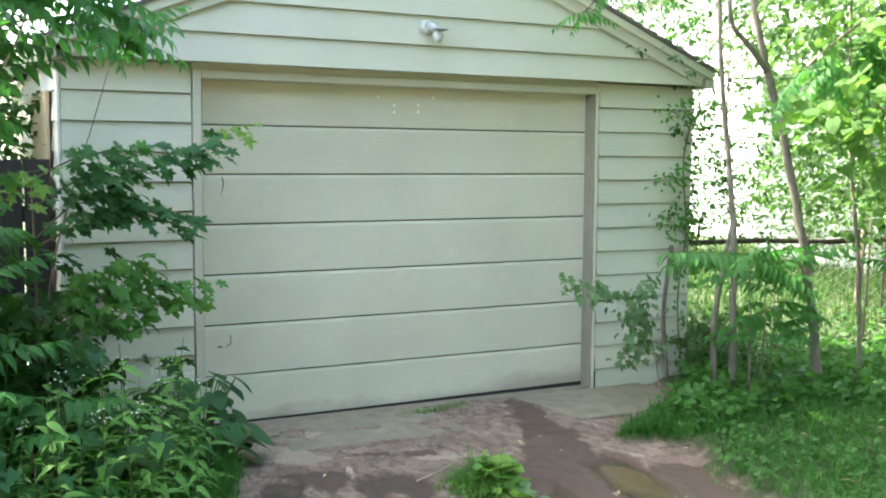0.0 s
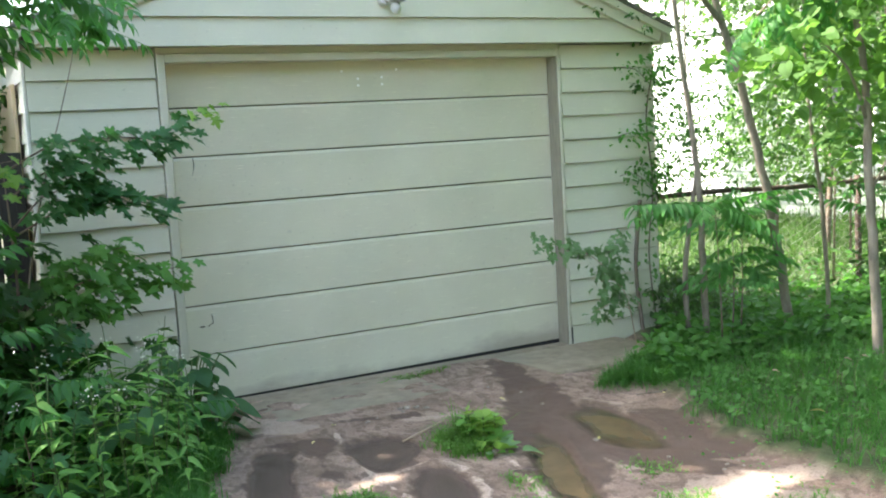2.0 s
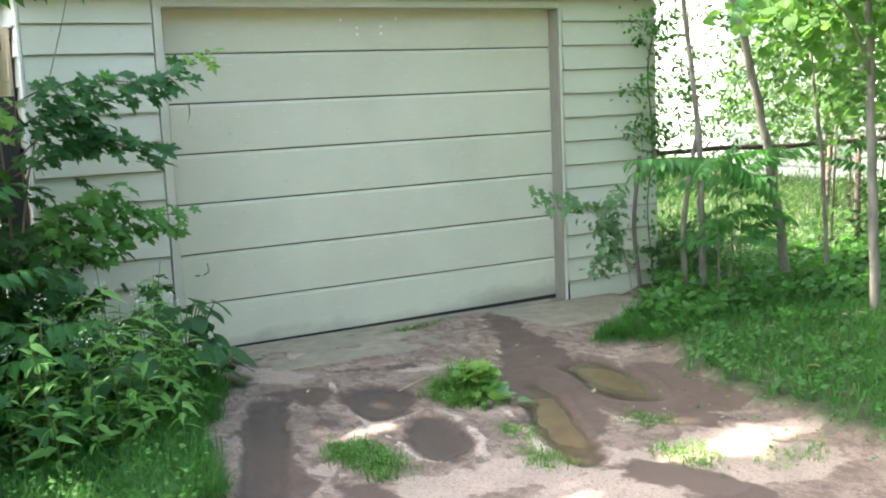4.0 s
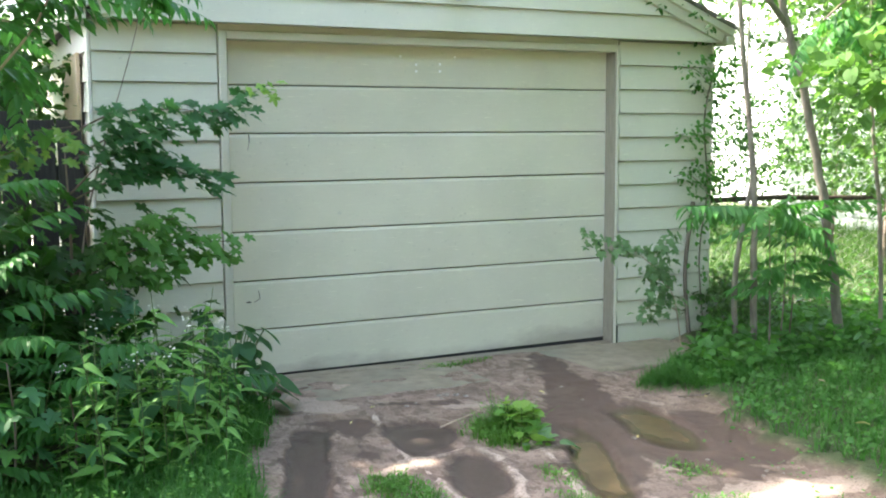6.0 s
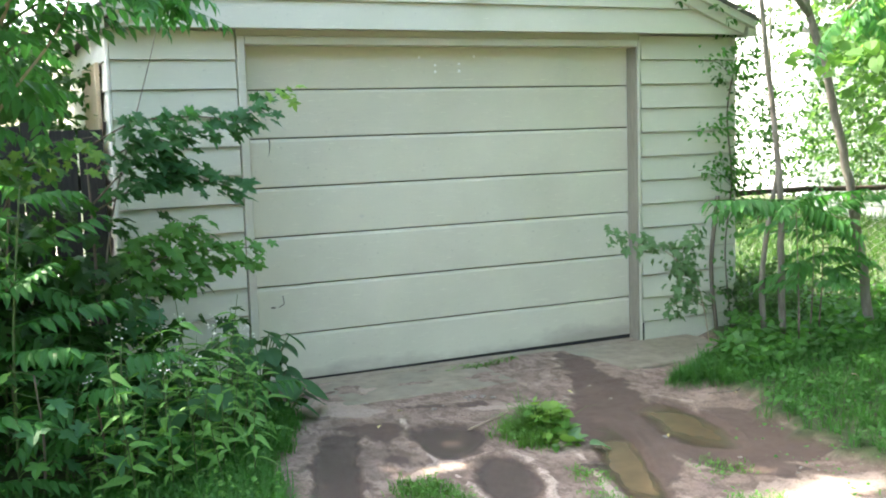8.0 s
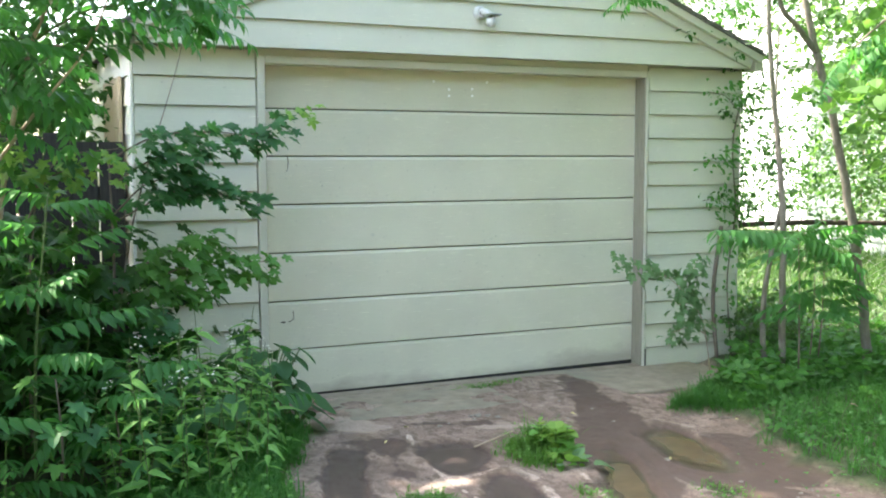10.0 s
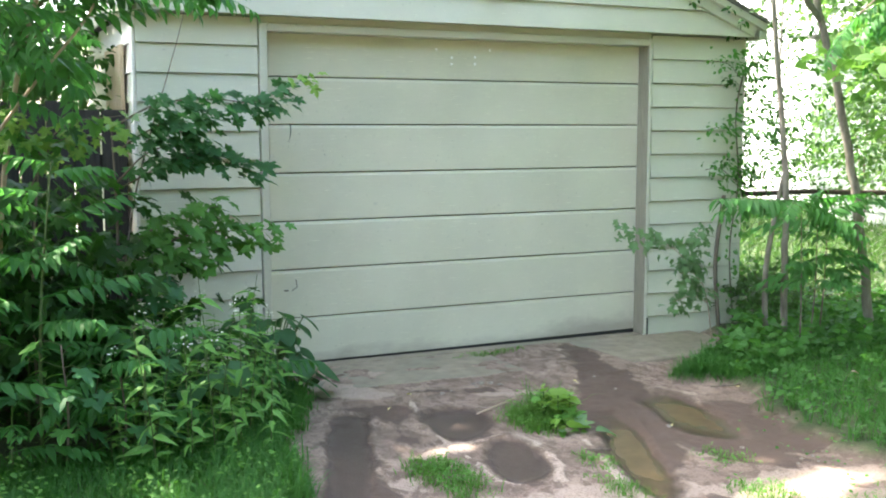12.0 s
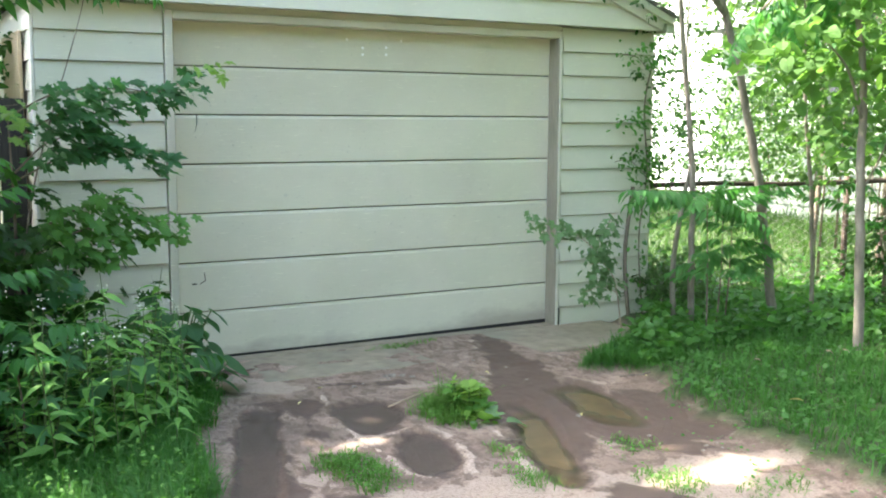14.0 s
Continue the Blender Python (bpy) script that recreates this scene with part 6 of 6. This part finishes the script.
def tuft(cx, cy, rx, ry, n, h, seed, label):
    """A ragged patch of young grass and small round leaves, denser in its middle."""
    rg = random.Random(seed)
    dense = lambda x, y: rg.random() < 1.15 - math.hypot((x - cx) / rx, (y - cy) / ry) + 0.6 * noise.noise(Vector((x * 14, y * 14, seed)))
    ob = grass("weed_tuft", label, n, (cx - rx, cx + rx, cy - ry, cy + ry), dense, h, 0.0024, seed, 7, blade_light)
    places = []
    while len(places) < n * 1.6:
        x, y = rg.uniform(cx - rx, cx + rx), rg.uniform(cy - ry, cy + ry)
        if dense(x, y):
            a = rg.uniform(0, 6.28)
            places.append(((x, y, ground_z(x, y) + h * rg.uniform(0.1, 0.75)), (math.cos(a), math.sin(a), rg.uniform(-0.2, 0.8)), rg.uniform(0.009, 0.022)))
    part("leaves", scatter("leaves", leaf_weed, OVAL_SHAPE, places, rg), ob, None, "", "stuff")


tuft(0.16, -2.24, 0.15, 0.27, 150, 0.06, 31, "ragged patch of short grass in the driveway")
tuft(0.86, -2.32, 0.09, 0.16, 26, 0.04, 32, "sparse grass tuft on the driveway")
tuft(1.27, -2.98, 0.13, 0.20, 46, 0.05, 33, "sparse grass tuft on the driveway")
tuft(1.41, -2.50, 0.14, 0.15, 34, 0.03, 34, "sparse grass tuft on the driveway")
tuft(0.76, -2.66, 0.10, 0.20, 34, 0.045, 36, "sparse grass tuft on the driveway")
tuft(1.62, -3.22, 0.20, 0.12, 26, 0.04, 38, "sparse grass tuft on the driveway")
tuft(1.42, -0.12, 0.27, 0.05, 44, 0.04, 35, "weeds growing in the joint under the garage door")


def drive_weed():
    """Leafy clump in the middle of the driveway."""
    rg = random.Random(44)
    cx, cy = 1.00, -1.72
    t = thing("weed_clump", (cx, cy, 0), "bright green leafy weed clump in the middle of the driveway", "weed")
    broad = [Geo().add(*fan_leaf(shape, 0.085, 0.3, rg.uniform(0.1, 0.6), rg)).mesh("leaf", m) for shape, m in ((OVAL, leaf_lime), (ROUND, leaf_lime), (MAPLE, leaf_lime), (OVAL, leaf_weed))]
    for k in range(95):
        a, r = rg.uniform(0, 6.28), rg.random() ** 0.6
        p = Vector((cx + 0.12 * r * math.cos(a), cy + 0.18 * r * math.sin(a), rg.uniform(0.0, 0.15) * (1.05 - r)))
        part("leaf", rg.choice(broad), t, aim(p, (math.cos(a) * 0.8, math.sin(a) * 0.8, rg.uniform(-0.1, 0.8)), rg.uniform(-0.6, 0.6), rg.uniform(0.35, 0.85)))
    for k in range(8):
        p = Vector((cx + rg.uniform(-0.05, 0.09), cy + rg.uniform(-0.08, 0.12), 0.0))
        q = p + Vector((rg.uniform(-0.03, 0.03), rg.uniform(-0.03, 0.03), rg.uniform(0.12, 0.19)))
        st = part("stalk", Geo().tube([p, q], 0.003, 4).mesh("stalk", stem_green), t)
        for u in (0.35, 0.5, 0.6, 0.7, 0.8, 0.9, 1.0):
            part("leaf", rg.choice(broad), st, aim(p.lerp(q, u), (rg.uniform(-1, 1), rg.uniform(-1, 1), rg.uniform(-0.1, 0.6)), rg.uniform(-0.5, 0.5), rg.uniform(0.5, 0.95)))
    big = [Geo().add(*fan_leaf(OVAL, 0.11, 0.3, d, rg)).mesh("leaf", leaf_pale) for d in (0.2, 0.5)]
    for x, y, a, up, sc in ((1.03, -1.86, 0.3, 0.9, 0.95), (1.02, -1.88, -0.9, 0.7, 1.0), (0.97, -1.88, -2.4, 0.35, 0.9), (1.05, -1.84, 1.0, 0.6, 0.7)):
        part("leaf", big[0], t, aim((x, y, 0.01), (math.cos(a), math.sin(a), up), 0.1, sc), "large pale-veined leaf")
    part("leaf", big[1], t, aim((1.06, -2.0, 0.03), (1.0, 0.05, 0.12), 0.15, 1.15), "large pale-veined leaf")


drive_weed()
tuft(1.00, -1.60, 0.10, 0.15, 120, 0.17, 77, "long pale grass blades in the driveway weed clump")
tuft(0.90, -1.66, 0.13, 0.22, 120, 0.09, 37, "grass growing through the weed clump")

# tall flowering grass stalks on the lawn
for k, (x, y, h) in enumerate(((2.70, -2.45, 0.30), (2.95, -2.35, 0.26), (3.15, -2.5, 0.28), (2.55, -2.1, 0.2))):
    t = thing("grass_stalk", (x, y, 0.03), "tall pale seeding grass stalk", "grass", "seeding grass stalks")
    part("stalk", Geo().tube(curve([(x, y, 0.02), (x + 0.01, y, h * 0.7), (x + 0.05, y - 0.01, h)], 5), 0.0022, 4).mesh("stalk", stem_green, True), t)
    part("seed_head", Geo().tube([(x + 0.05, y - 0.01, h), (x + 0.075, y - 0.012, h - 0.004), (x + 0.10, y - 0.015, h - 0.02)], [0.003, 0.005, 0.001], 5).mesh("seed_head", stem_tan, True), t)


# ---- small litter on the driveway ----
def litter():
    rg = random.Random(66)
    for k, (x, y, r) in enumerate(((1.03, -0.80, 0.022), (1.09, -0.83, 0.018), (0.98, -0.86, 0.012), (1.13, -0.87, 0.014), (1.00, -0.78, 0.015), (1.06, -0.77, 0.012), (1.62, -0.75, 0.009), (1.5, -1.05, 0.008), (1.74, -0.93, 0.008), (0.72, -0.95, 0.012), (0.80, -0.90, 0.010), (0.45, -0.62, 0.010),
                                   (1.70, -1.22, 0.009), (1.48, -2.02, 0.014), (1.60, -2.42, 0.010), (1.72, -2.68, 0.009), (1.80, -2.66, 0.008), (1.66, -2.72, 0.008), (1.76, -2.74, 0.007), (0.95, -2.5, 0.008))):
        bm = bmesh.new()
        bmesh.ops.create_icosphere(bm, subdivisions=2, radius=r)
        for q in bm.verts:
            q.co *= 1 + 0.8 * noise.noise(q.co * (0.9 / r) + Vector((k, 0, 0)))
            q.co.z *= 0.55
        me = bpy.data.meshes.new("stone")
        bm.to_mesh(me)
        bm.free()
        me.materials.append(pebble)
        ob = new("stone", me)
        ob.matrix_basis = Matrix.Translation((x, y, max(ground_z(x, y), 0.0 if y > -0.6 else -1) + r * 0.3))
        tagged(ob, "small pale pebble on the driveway dirt", "stone", "pebbles on the driveway")
    for pts, r, lab in (([(0.70, -1.43, 0.014), (0.86, -1.35, 0.020), (1.02, -1.25, 0.018)], 0.0052, "pale broken stick lying on the dirt"), ([(0.89, -2.18, 0.012), (0.95, -2.21, 0.014), (1.0, -2.22, 0.010)], 0.005, "thin dark twig on the mud"),
                        ([(2.16, -1.50, 0.02), (2.30, -1.56, 0.03), (2.4, -1.50, 0.02)], 0.005, "thin dead twig at the lawn edge")):
        tagged(new("stick", Geo().tube(pts, r, 6).mesh("stick", stem_tan if "pale" in lab else bark_brown, True)), lab, "stick")
    for k, (x, y, s) in enumerate(((2.33, -1.52, 0.5), (2.44, -2.60, 0.75), (1.55, -1.95, 0.22), (1.55, -1.0, 0.35), (0.55, -0.9, 0.4), (0.35, -1.1, 0.35))):
        ob = new("fallen_leaf", Geo().add(*fan_leaf(OVAL, 0.09, 0.4, 0.5, rg)).mesh("fallen_leaf", dry_leaf))
        ob.matrix_basis = aim((x, y, ground_z(x, y) + (0.06 if k == 1 else 0.012)), (math.cos(k * 2), math.sin(k * 2), 0.35 if k == 1 else 0.05), 0.3, s)
        tagged(ob, "yellowed fallen leaf lying on the ground", "leaf", "fallen leaves")


litter()
